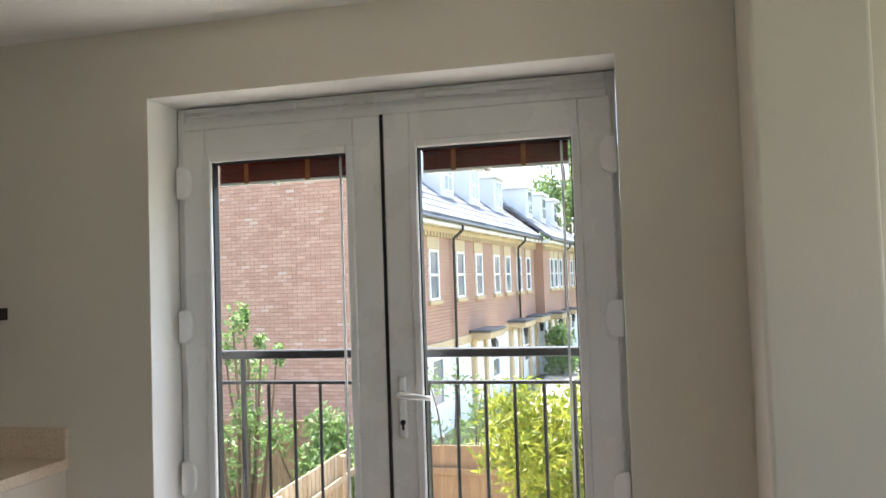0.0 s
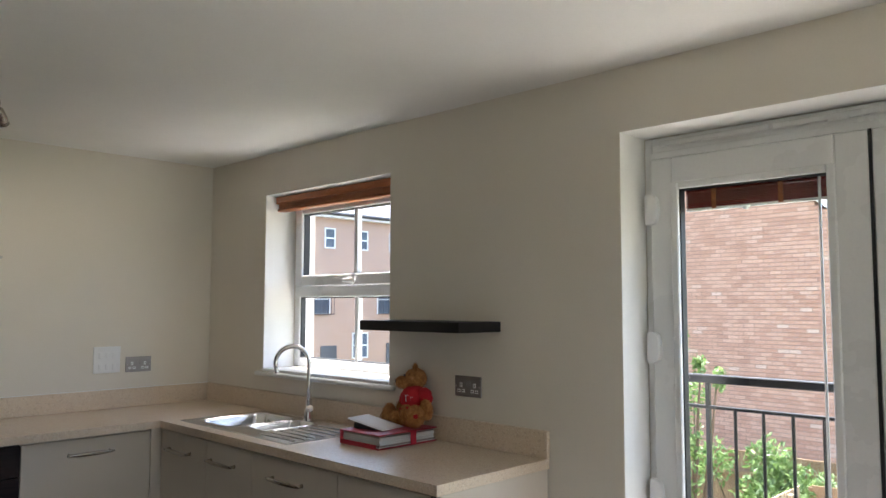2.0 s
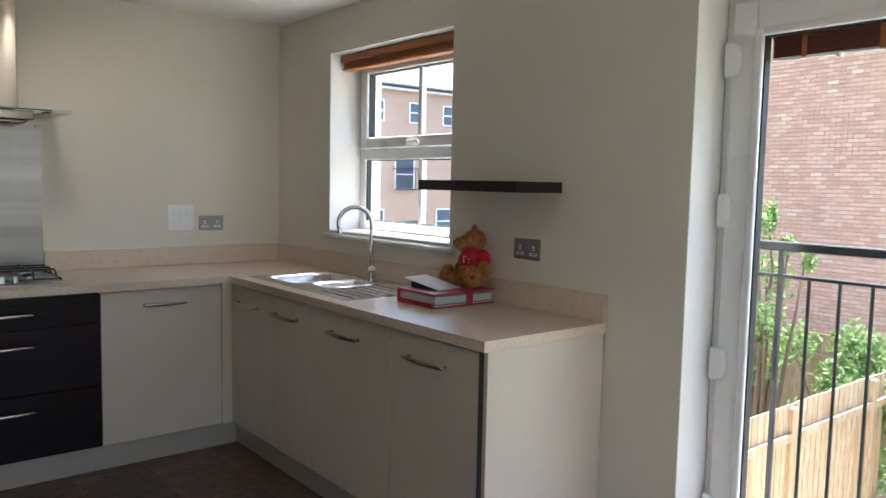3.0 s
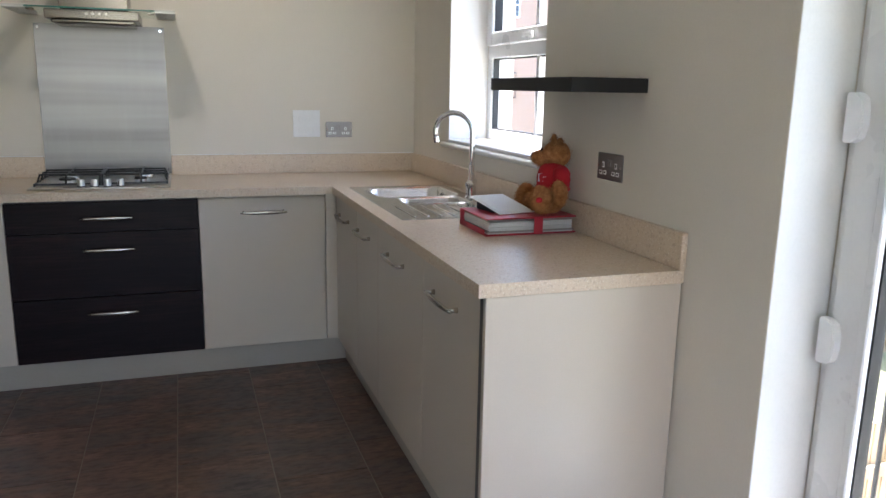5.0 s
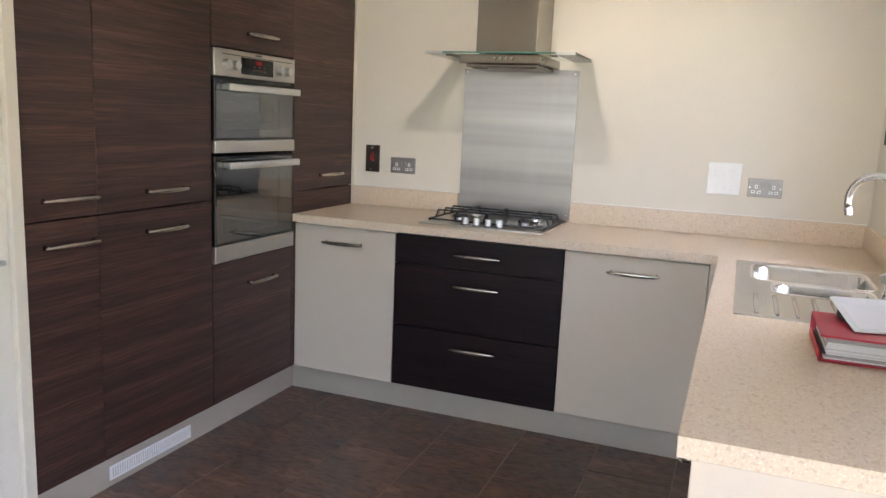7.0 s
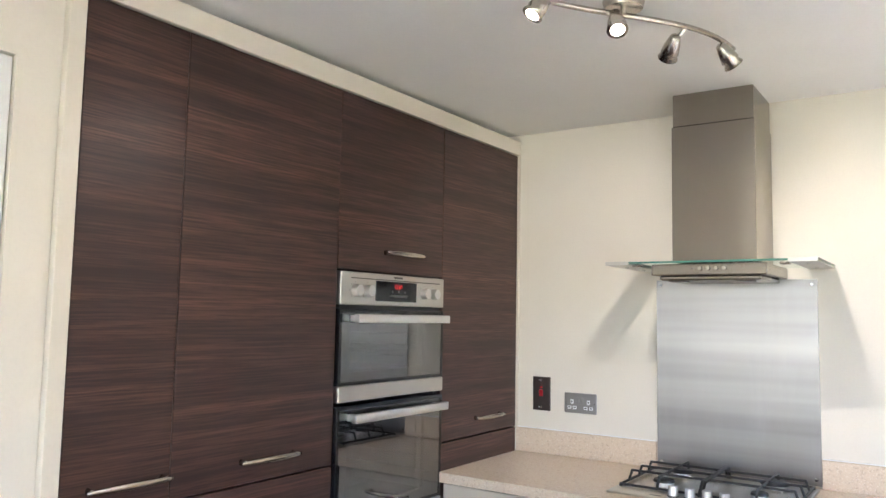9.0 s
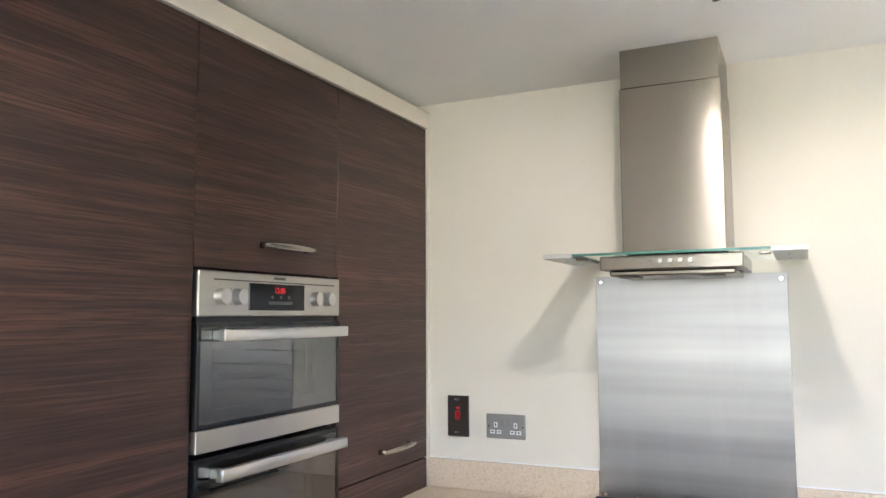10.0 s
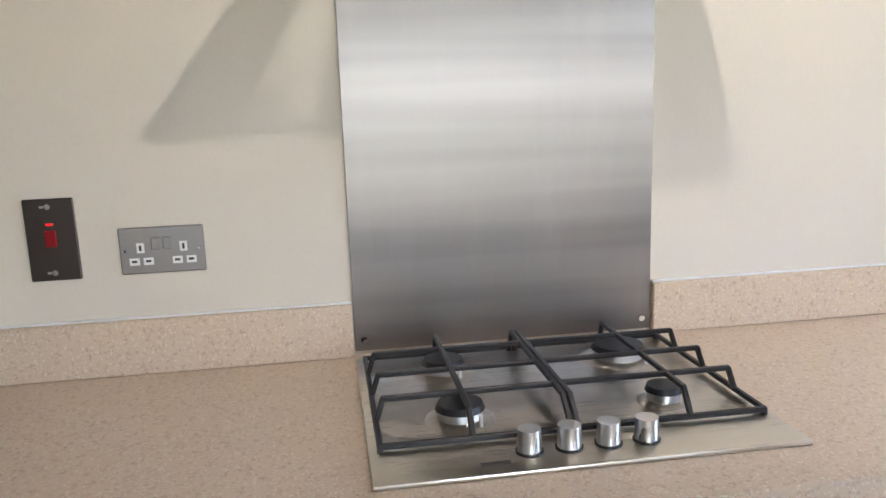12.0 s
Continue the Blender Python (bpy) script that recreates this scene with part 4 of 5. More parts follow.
def sink():
    t = thing("kitchen_sink", (1.16, -0.285, 0.906), "stainless steel one and a half bowl sink with drainer", "sink")
    Z = 0.9095
    bm = bmesh.new()
    bowls = ((0.770, 1.085, -0.475, -0.105, 0.06, 0.16), (1.115, 1.285, -0.415, -0.130, 0.05, 0.11))
    # flat steel between the bowls
    for x0, x1, y0, y1 in ((0.70, 0.77, -0.525, -0.055), (0.77, 1.085, -0.525, -0.475), (0.77, 1.085, -0.105, -0.055), (1.085, 1.115, -0.525, -0.055), (1.115, 1.285, -0.525, -0.415), (1.115, 1.285, -0.130, -0.055), (1.285, 1.622, -0.525, -0.055)):
        bm.faces.new([bm.verts.new(q) for q in ((x0, y0, Z), (x1, y0, Z), (x1, y1, Z), (x0, y1, Z))])
    loft(bm, [(rounded(0.700, 1.622, -0.525, -0.055, 0.004), Z), (rounded(0.696, 1.626, -0.529, -0.051, 0.006), 0.9057)], False)
    bmesh.ops.recalc_face_normals(bm, faces=bm.faces)
    part("sink_top", bm, SINKSTEEL, t)
    for x0, x1, y0, y1, r, d in bowls:
        b = bmesh.new()
        loft(b, [(rounded(x0, x1, y0, y1, 0.002), Z), (rounded(x0 + 0.002, x1 - 0.002, y0 + 0.002, y1 - 0.002, r * 0.8), Z), (rounded(x0 + 0.008, x1 - 0.008, y0 + 0.008, y1 - 0.008, r), Z - 0.006), (rounded(x0 + 0.016, x1 - 0.016, y0 + 0.016, y1 - 0.016, r), Z - d + 0.03), (rounded(x0 + 0.026, x1 - 0.026, y0 + 0.026, y1 - 0.026, r * 0.9), Z - d + 0.006), (rounded(x0 + 0.045, x1 - 0.045, y0 + 0.045, y1 - 0.045, r * 0.7), Z - d)])
        bowl = part("bowl", smooth(b, 60), SINKSTEEL, t)
        b = bmesh.new()
        loft(b, [(rounded(x0 - 0.009 + q, x1 + 0.009 - q, y0 - 0.009 + q, y1 + 0.009 - q, r * 0.8 + 0.009 - q), Z + h) for q, h in ((0, 0.0002), (0.003, 0.0024), (0.007, 0.0030), (0.011, 0.0018), (0.0135, -0.003))], False)
        part("bowl_rim", smooth(b, 60), CHROME, bowl, "bright rolled bowl rim")
        cx, cy = (x0 + x1) / 2, (y0 + y1) / 2
        cyl("waste", (cx, cy, Z - d + 0.001), (cx, cy, Z - d + 0.005), 0.04, CHROME, bowl, 0.036, 24)
        cyl("waste_hole", (cx, cy, Z - d + 0.005), (cx, cy, Z - d + 0.0065), 0.024, RUBBER, bowl, seg=20)
    cyl("overflow", (1.1265, -0.27, Z - 0.040), (1.1295, -0.27, Z - 0.040), 0.016, RUBBER, t, seg=16, label="black overflow hole")
    for k in range(7):
        y = -0.470 + k * 0.052
        bm = add_tube(bmesh.new(), [(1.325, y, Z), (1.335, y, Z + 0.0015), (1.585, y, Z + 0.0015), (1.595, y, Z)], [0.004, 0.006, 0.006, 0.004], 8, (1.0, 0.5))
        part("drainer_rib", smooth(bm), SINKSTEEL, t)


sink()


def tap():
    bx, by, bz = 1.150, -0.085, 0.910
    t = thing("kitchen_tap", (bx, by, bz), "chrome swan-neck mixer tap with two levers", "tap")
    body = cyl("tap_body", (bx, by, bz), (bx, by, bz + 0.055), 0.0235, CHROME, t, 0.020, 24)
    cyl("base_ring", (bx, by, bz - 0.0005), (bx, by, bz + 0.008), 0.028, CHROME, body, 0.026, 24)
    cyl("column", (bx, by, bz + 0.055), (bx, by, bz + 0.10), 0.0165, CHROME, body, 0.0145, 20)
    d = Vector((-0.52, -0.86, 0)).normalized()
    R, z0 = 0.082, bz + 0.28
    pts = [Vector((bx, by, bz + 0.08)), Vector((bx, by, bz + 0.18))]
    for k in range(0, 17):
        a = radians(180 - 198 * k / 16)
        pts.append(Vector((bx, by, z0)) + d * (R + R * math.cos(a)) + Vector((0, 0, R * math.sin(a))))
    bm = add_tube(bmesh.new(), pts, 0.0115, 16, up=d.cross(Vector((0, 0, 1))))
    part("spout", smooth(bm, 60), CHROME, t)
    e, f = pts[-1], (pts[-1] - pts[-2]).normalized()
    cyl("aerator", e, e + f * 0.022, 0.0135, CHROME, t, 0.0125, 18)
    side = d.cross(Vector((0, 0, 1)))
    c = Vector((bx, by, bz + 0.062))
    for s in (-1, 1):
        h = cyl("handle_hub", c, c + side * (s * 0.052), 0.016, CHROME, t, 0.0175, 20)
        q = c + side * (s * 0.044)
        cyl("lever", q + Vector((0, 0, 0.012)), q + Vector((0, 0, 0.085)), 0.0048, CHROME, h, 0.0055, 12)


tap()

# ---- binder, letter and teddy bear ----


def binder():
    t = thing("ring_binder", (1.862, -0.185, 0.906), "red ring binder full of papers, lying shut with a strap", "binder")
    x0, x1, y0, y1 = 1.742, 1.987, -0.352, -0.026
    box("back_cover", x0, x1, y0, y1, 0.9062, 0.9105, RED, t, 0.0015)
    box("front_cover", x0, x1, y0, y1, 0.9595, 0.9640, RED, t, 0.0015)
    box("spine", x0, x0 + 0.004, y0, y1, 0.9107, 0.9593, RED, t, 0.001)
    box("spine_edge", x0 + 0.0045, x1 - 0.02, y0 + 0.001, y0 + 0.004, 0.9107, 0.925, RED, t, 0.001)
    rng = random.Random(3)
    z = 0.911
    while z < 0.957:
        h = 0.0035 + rng.random() * 0.004
        h = min(h, 0.9592 - z)
        dx, dy = rng.random() * 0.008, rng.random() * 0.007
        box("page_block", x0 + 0.006, x1 - 0.006 - dx, y0 + 0.009 + dy, y1 - 0.006 - dy, z, z + h - 0.0006, PAGES if rng.random() < 0.75 else STEELPLATE, t, 0)
        z += h
    bm = add_box(bmesh.new(), x1 - 0.10, x1 + 0.003, -0.182, -0.150, 0.9642, 0.9662, 0.0008)
    add_box(bm, x1 + 0.0006, x1 + 0.003, -0.182, -0.150, 0.9065, 0.9642, 0.0008)
    part("strap", bm, RED, t, "red closing strap")
    # added black wedge stands for the shade below the tilted envelope and props it
    k = thing("shade_wedge", (1.79, -0.235, 0.9642), "added black wedge standing for the shade under the envelope", "pouch")
    bm = bmesh.new()
    prism(bm, [(-0.050, 0.0), (0.062, 0.0), (0.062, 0.004), (0.040, 0.011), (-0.040, 0.026), (-0.050, 0.022)], 1, -0.062, 0.062)
    bmesh.ops.bevel(bm, geom=bm.edges[:], offset=0.002, segments=1, affect="EDGES")
    bmesh.ops.transform(bm, matrix=Matrix.Translation((1.808, -0.232, 0.9643)) @ Matrix.Rotation(radians(10), 4, "Z"), verts=bm.verts)
    part("pouch_body", bm, RUBBER, k)
    e = thing("envelope", (1.825, -0.23, 0.967), "white envelope tilted on an added wedge on the red binder", "envelope")
    bm = add_box(bmesh.new(), -0.096, 0.096, -0.072, 0.072, 0, 0.0018, 0.0005)
    add_box(bm, -0.080, 0.080, -0.060, 0.060, 0.0018, 0.0034, 0.0006)
    prism(bm, [(-0.096, -0.071), (-0.096, 0.071), (-0.040, 0.0)], 2, 0.0036, 0.0042)
    bmesh.ops.transform(bm, matrix=Matrix.Translation((1.825, -0.230, 0.9845)) @ Matrix.Rotation(radians(11), 4, "Z") @ Matrix.Rotation(radians(10.5), 4, "Y"), verts=bm.verts)
    part("paper", bm, PAPER, e)


binder()


def teddy():
    """A sitting plush bear turned half towards the sink, leaning on the wall; one mesh."""
    bm = bmesh.new()
    rng = random.Random(8)

    def ball(c, r, turn=(0, 0, 0), mat=0, sub=3, lump=0.004):
        m = Matrix.Translation(c) @ Euler([radians(a) for a in turn]).to_matrix().to_4x4() @ Matrix.Diagonal((*r, 1))
        res = bmesh.ops.create_icosphere(bm, subdivisions=sub, radius=1, matrix=m)
        for v in res["verts"]:
            v.co += (v.co - Vector(c)).normalized() * (noise.noise(v.co * 60) * lump)
            for f in v.link_faces:
                f.material_index = mat

    # the bear faces -y before its turn
    ball((0, 0.000, 0.050), (0.064, 0.060, 0.054))
    ball((0, 0.012, 0.112), (0.068, 0.056, 0.064), (10, 0, 0), 1, 3, 0.006)
    ball((0, 0.008, 0.078), (0.072, 0.063, 0.022), (10, 0, 0), 1, 3, 0.005)
    H = Matrix.Translation((0, 0.016, 0.2)) @ Matrix.Rotation(radians(-34), 4, "Z") @ Matrix.Rotation(radians(10), 4, "X") @ Matrix.Translation((0, -0.016, -0.2))
    ball((0, 0.016, 0.200), (0.050, 0.048, 0.047))
    ball(H @ Vector((0, -0.036, 0.196)), (0.031, 0.035, 0.028), (-8, 0, -34))
    ball(H @ Vector((0, -0.068, 0.206)), (0.011, 0.006, 0.008), (0, 0, -34), 2, 2, 0)
    for sx in (-1, 1):
        ball(H @ Vector((sx * 0.020, -0.028, 0.222)), (0.005, 0.004, 0.005), (0, 0, 0), 2, 2, 0)
        ball(H @ Vector((sx * 0.040, 0.022, 0.242)), (0.020, 0.011, 0.021), (0, sx * 25, -34), 0, 2)
        ball((sx * 0.072, 0.016, 0.120), (0.028, 0.030, 0.042), (0, sx * -22, 0), 1, 3, 0.005)
        ball((sx * 0.092, 0.006, 0.068), (0.024, 0.027, 0.044), (8, sx * -6, 0))
        a = radians(60 if sx > 0 else 66)
        d = Vector((sx * math.sin(a), -math.cos(a), 0))
        yaw = math.degrees(math.atan2(d.x, -d.y))
        up = 0.0 if sx > 0 else 0.016
        ball(d * 0.070 + Vector((0, 0, 0.030 + up * 0.5)), (0.033, 0.056, 0.031), (-up * 500, 0, yaw))
        ball(d * 0.118 + Vector((0, 0, 0.042 + up)), (0.038, 0.024, 0.044), (-8, 0, yaw))
        ball(d * 0.134 + Vector((0, 0, 0.036 + up)), (0.030, 0.012, 0.034), (-8, 0, yaw))
        if sx > 0:
            ball(d * 0.1465 + Vector((0, 0, 0.038)), (0.011, 0.003, 0.010), (-8, 0, yaw), 1, 2, 0)
    # short pile over the plush
    bm.faces.ensure_lookup_table()
    for f in [q for q in bm.faces if q.material_index == 0]:
        c, nrm = f.calc_center_median(), f.normal.copy()
        for _ in range(4):
            p = c + Vector((rng.uniform(-1, 1), rng.uniform(-1, 1), rng.uniform(-1, 1))) * 0.005
            side = nrm.cross(Vector((rng.uniform(-1, 1), rng.uniform(-1, 1), rng.uniform(-1, 1))))
            if side.length > 0.05:
                side = side.normalized() * 0.0008
                tip = p + nrm * rng.uniform(0.0025, 0.006) + Vector((rng.uniform(-1, 1), rng.uniform(-1, 1), rng.uniform(-1.6, 0.4))) * 0.003
                bm.faces.new([bm.verts.new(q) for q in (p - side, p + side, tip)])
    # stitched white mark on the chest: plain short strokes
    for k, (x, z, w, h) in enumerate(((-0.016, 0.116, 0.0018, 0.026), (-0.012, 0.129, 0.018, 0.0018), (0.008, 0.112, 0.0018, 0.020), (0.016, 0.114, 0.0018, 0.014), (0.012, 0.106, 0.008, 0.0018))):
        n0 = len(bm.faces)
        y = 0.012 - 0.054 * (1 - (x / 0.068) ** 2 - ((z - 0.112) / 0.064) ** 2) ** 0.5 - 0.003
        add_box(bm, x - w / 2, x + w / 2, y - 0.003, y + 0.008, z - h / 2, z + h / 2)
        bm.faces.ensure_lookup_table()
        for f in bm.faces[n0:]:
            f.material_index = 3
        bmesh.ops.rotate(bm, verts=list({v for f in bm.faces[n0:] for v in f.verts}), cent=(0, 0.012, 0), matrix=Matrix.Rotation(radians(30), 3, "Z"))
    bmesh.ops.transform(bm, matrix=Matrix.Translation((1.912, -0.098, 0.9640)) @ Matrix.Rotation(radians(-8), 4, "Y") @ Matrix.Rotation(radians(-8), 4, "Z") @ Matrix.Rotation(radians(-6), 4, "X"), verts=bm.verts)
    for f in bm.faces:
        f.smooth = len(f.verts) == 3 and f.calc_area() > 1e-5
    ob = part("teddy_bear", bm, (FUR, SHIRT, BLACK, PAPER))
    tagged(ob, "brown plush teddy bear in a red shirt sitting on the binder", "teddy bear")


teddy()

# ---- ceiling spot bar ----


def spot_bar():
    t = thing("ceiling_spot_bar", (1.15, -1.6, CEILING), "curved satin nickel ceiling bar with four spotlights", "ceiling light")
    pts = []
    for k in range(21):
        s = k / 20
        pts.append((0.78 + 0.81 * s, -1.425 - 0.36 * s + 0.045 * math.sin(s * 2 * math.pi), 2.284))
    part("bar", smooth(add_tube(bmesh.new(), pts, 0.0075, 10)), NICKEL, t)
    m = pts[10]
    part("ceiling_rose", smooth(add_cyl(bmesh.new(), (m[0], m[1], CEILING - 0.022), (m[0], m[1], CEILING - 0.0005), 0.05, 0.055, 28)), NICKEL, t)
    cyl("stem", (m[0], m[1], 2.284), (m[0], m[1], CEILING - 0.02), 0.008, NICKEL, t, seg=12)
    aims = (((0.84, -1.41, 2.215), (0.0, -0.95, 1.32), 0.0), ((0.995, -1.55, 2.215), (0.0, -2.33, 1.36), 0.06), ((1.24, -1.60, 2.225), (1.9, -1.2, 1.0), 0.0), ((1.44, -1.74, 2.225), (2.3, -2.5, 0.6), 0.0))
    for i, (at, aim, _) in enumerate(aims):
        at = Vector(at)
        d = (Vector(aim) - at).normalized()
        near = min(pts, key=lambda p: (p[0] - at.x) ** 2 + (p[1] - at.y) ** 2)
        back = at - d * 0.075
        head = bmesh.new()
        add_tube(head, [back, back + d * 0.004, back + d * 0.035, back + d * 0.055, back + d * 0.060, back + d * 0.074], [0.009, 0.014, 0.022, 0.025, 0.021, 0.028], 20, up=(0.3, 0.9, 0.1))
        h = part("spot_head", smooth(head), NICKEL, t)
        cyl("bulb", at - d * 0.0005, at + d * 0.0022, 0.018, BULB, h, 0.015, 20, "lit halogen bulb")
        top = Vector((near[0], near[1], 2.284))
        cyl("arm", top, back + d * 0.03, 0.0055, NICKEL, h, seg=10)
        spot_light(at + d * 0.008, aim, (1.3, 1.3, 0.7, 0.7)[i], (100, 100, 100, 100)[i], 1.0)


spot_bar()

# ---- inner door, shut ----
d2 = thing("door_2", (2.64, -2.56, 0), "white painted inner door, shut, with a lever handle", "door", kind="structure")
box("door_leaf", 2.243, 2.996, -2.61, -2.572, 0.008, 2.032, GLOSS, d2, 0.002)
cyl("handle_rose", (2.30, -2.5715, 0.92), (2.30, -2.562, 0.92), 0.026, KNOB, d2)
part("lever", smooth(add_tube(bmesh.new(), [(2.30, -2.565, 0.92), (2.30, -2.52, 0.92), (2.29, -2.51, 0.92), (2.20, -2.51, 0.92)], 0.009, 12)), KNOB, d2, "satin lever handle")

# ---- juliet balcony ----
t = thing("juliet_balcony", (3.62, 0.37, 0.1), "black painted iron juliet balcony outside the french doors", "railing")
box("top_rail", 2.80, 4.45, 0.350, 0.395, 1.192, 1.222, IRON, t, 0.003)
box("mid_rail", 2.80, 4.45, 0.362, 0.382, 1.098, 1.110, IRON, t, 0.002)
box("bottom_rail", 2.80, 4.45, 0.362, 0.382, 0.100, 0.112, IRON, t, 0.002)
for k in range(16):
    x = 2.898 + k * 0.1005
    cyl("baluster", (x, 0.372, 0.112), (x, 0.372, 1.099), 0.0065, IRON, t, seg=8)
for x in (2.80, 2.999, 4.44):
    box("post", x - 0.008, x + 0.008, 0.364, 0.380, 0.06, 1.193, IRON, t, 0.001)
for x in (2.80, 4.45):
    for z in (0.106, 1.205):
        box("wall_bracket", x - 0.012, x + 0.012, 0.341, 0.392, z - 0.02, z + 0.02, IRON, t, 0.002)

# ---- gardens and houses outside ----
GROUND = -2.4
structure(box("ground", -400, 400, -400, 400, GROUND - 0.5, GROUND, EARTH, bevel=0), "bare garden earth and grass", "ground")
structure(box("pavement", 1.4, 3.1, 8.0, 46, GROUND, GROUND + 0.05, PATH_STONE, bevel=0.01), "pale paved path along the terrace", "path")
# unseen pale slab, added to throw sunlight up onto the kitchen ceiling
structure(box("patio", 1.1, 7.3, 0.345, 6.95, GROUND, GROUND + 0.04, BOUNCE_SLAB, bevel=0.01), "unseen pale slab added to bounce sunlight up to the ceiling", "patio")
structure(box("road", -20, -8, -40, 60, GROUND, GROUND + 0.012, TARMAC, bevel=0), "grey tarmac yard between the houses", "road")
structure(box("building_wall_below", -0.3, 7.3, 0.30, 0.338, GROUND, -0.002, BRICK, bevel=0), "brick wall below the kitchen", "wall")


def fence(name, a, b, material, label, lean=0.0):
    a, b = Vector(a), Vector(b)
    t = thing(name, (a.x, a.y, GROUND), label, "fence")
    d = (b - a).normalized()
    n = int((b - a).length / 0.115)
    rng = random.Random(len(label))
    side = Vector((-d.y, d.x))
    base = None
    for k in range(n):
        p = a + d * (k * 0.115)
        h = 1.80 + rng.uniform(-0.005, 0.005)
        bm = add_box(bmesh.new(), -0.002, 0.121, -0.009, 0.009, 0.0, h, 0.002)
        ang = math.atan2(d.y, d.x) + radians(4)
        bmesh.ops.transform(bm, matrix=Matrix.Translation((p.x, p.y, GROUND)) @ Matrix.Rotation(ang, 4, "Z"), verts=bm.verts)
        part("board", bm, material, t)
    for h in (0.3, 1.45):
        bm = add_box(bmesh.new(), 0, (b - a).length, -0.05, -0.014, h, h + 0.08, 0.003)
        bmesh.ops.transform(bm, matrix=Matrix.Translation((a.x, a.y, GROUND)) @ Matrix.Rotation(math.atan2(d.y, d.x), 4, "Z"), verts=bm.verts)
        part("rail", bm, material, t)
    for k in range(int((b - a).length / 1.8) + 1):
        p = a + d * (k * 1.8)
        box("post", p.x - 0.05, p.x + 0.05, p.y - 0.05 + side.y * 0.07, p.y + 0.05 + side.y * 0.07, GROUND, GROUND + 1.77, material, t, 0.006)


fence("garden_fence", (0.96, 1.2), (0.96, 7.0), FENCE, "pale new close-boarded timber fence")
fence("garden_fence", (1.05, 7.1), (6.6, 7.1), FENCE_OLD, "brown timber fence behind the shrubs")
fence("garden_fence", (-6.0, 8.6), (0.9, 8.6), FENCE_OLD, "weathered brown fence below the brick gable")


def leaves(name, clumps, count, size, material, parent, seed, slim=0.45, label=""):
    """Thousands of small bent leaves scattered in uneven clumps."""
    rng = np.random.default_rng(seed)
    verts, faces = [], []
    for (cx, cy, cz, rx, ry, rz), n in zip(clumps, count):
        u = rng.normal(size=(n, 3))
        u /= np.linalg.norm(u, axis=1)[:, None]
        u *= (rng.random(n) ** 0.45)[:, None]
        lump = 1 + 0.22 * np.sin(u[:, :1] * 7 + cx * 3) * np.cos(u[:, 2:3] * 6 + cy)
        c = np.array((cx, cy, cz)) + u * np.array((rx, ry, rz)) * lump
        d1 = rng.normal(size=(n, 3))
        d1 /= np.linalg.norm(d1, axis=1)[:, None]
        d2 = np.cross(d1, rng.normal(size=(n, 3)))
        d2 /= np.linalg.norm(d2, axis=1)[:, None]
        s = (size * (0.6 + 0.8 * rng.random(n)))[:, None]
        up = np.cross(d1, d2) * s * 0.12
        k = len(verts)
        quad = np.stack((c - d1 * s, c + d2 * s * slim + up, c + d1 * s, c - d2 * s * slim + up), axis=1).reshape(-1, 3)
        faces += [(k + 4 * i, k + 4 * i + 1, k + 4 * i + 2, k + 4 * i + 3) for i in range(n)]
        verts += quad.tolist()
    me = bpy.data.meshes.new(name)
    o = ORIGIN[parent]
    me.from_pydata([(x - o.x, y - o.y, z - o.z) for x, y, z in verts], [], faces)
    me.materials.append(material)
    ob = new(name, me)
    ob.parent = parent
    ORIGIN[ob] = o
    return tagged(ob, label, kind="stuff")


def shrub(at, stems, clumps, count, size, material, label, category, seed, slim=0.45, name="garden_shrub"):
    t = thing(name, at, label, category)
    rng = random.Random(seed)
    bm = bmesh.new()
    for cl in clumps[:stems]:
        p0, p1 = Vector(at), Vector(cl[:3])
        pts = []
        for k in range(7):
            s = k / 6
            pts.append(p0.lerp(p1, s) + Vector((rng.uniform(-1, 1), rng.uniform(-1, 1), 0)) * (0.05 * (p1 - p0).length * 0.3 * (s > 0)))
        r = 0.012 * (p1 - p0).length
        add_tube(bm, pts, [r * (1.1 - 0.85 * k / 6) for k in range(7)], 7, up=(0.9, 0.3, 0.1))
    part("trunk", smooth(bm), BARK, t)
    leaves("crown", clumps, count, size, material, t, seed, slim)
    return t


rg = random.Random(11)
cl = [(3.85 + rg.uniform(-0.75, 0.75), 5.7 + rg.uniform(-0.7, 0.7), -0.75 + rg.uniform(-0.95, 0.95), 0.36, 0.36, 0.34) for _ in range(34)]
cl = [c for c in cl if (c[0] - 3.85) * 0.5 + 0.55 > c[2] + 0.1]
cl += [(4.1, 5.5, 0.25, 0.30, 0.3, 0.36), (4.35, 5.6, 0.45, 0.3, 0.3, 0.3), (3.75, 5.4, -0.15, 0.32, 0.3, 0.3)]
shrub((3.9, 5.7, GROUND), 9, cl, [420] * len(cl), 0.045, LEAF_YELLOW, "bushy yellow-green shrub glowing in the sun", "shrub", 5, 0.30)
cl = []
for k in range(15):
    a = k / 14
    cl.append((0.12 + rg.uniform(-0.35, 0.45), 5.7 + rg.uniform(-0.35, 0.35), -1.4 + 2.5 * a + rg.uniform(-0.1, 0.1), 0.20 - 0.07 * a, 0.2, 0.24))
cl += [(0.20, 5.7, 1.12, 0.05, 0.06, 0.16), (0.42, 5.6, 0.82, 0.09, 0.08, 0.14), (0.62, 5.7, 0.68, 0.08, 0.08, 0.14), (0.05, 5.6, 0.75, 0.1, 0.1, 0.2)]
shrub((0.2, 5.7, GROUND), 19, cl, [120] * len(cl), 0.034, LEAF, "thin upright young tree with small green leaves", "tree", 6, 0.5, "young_tree")
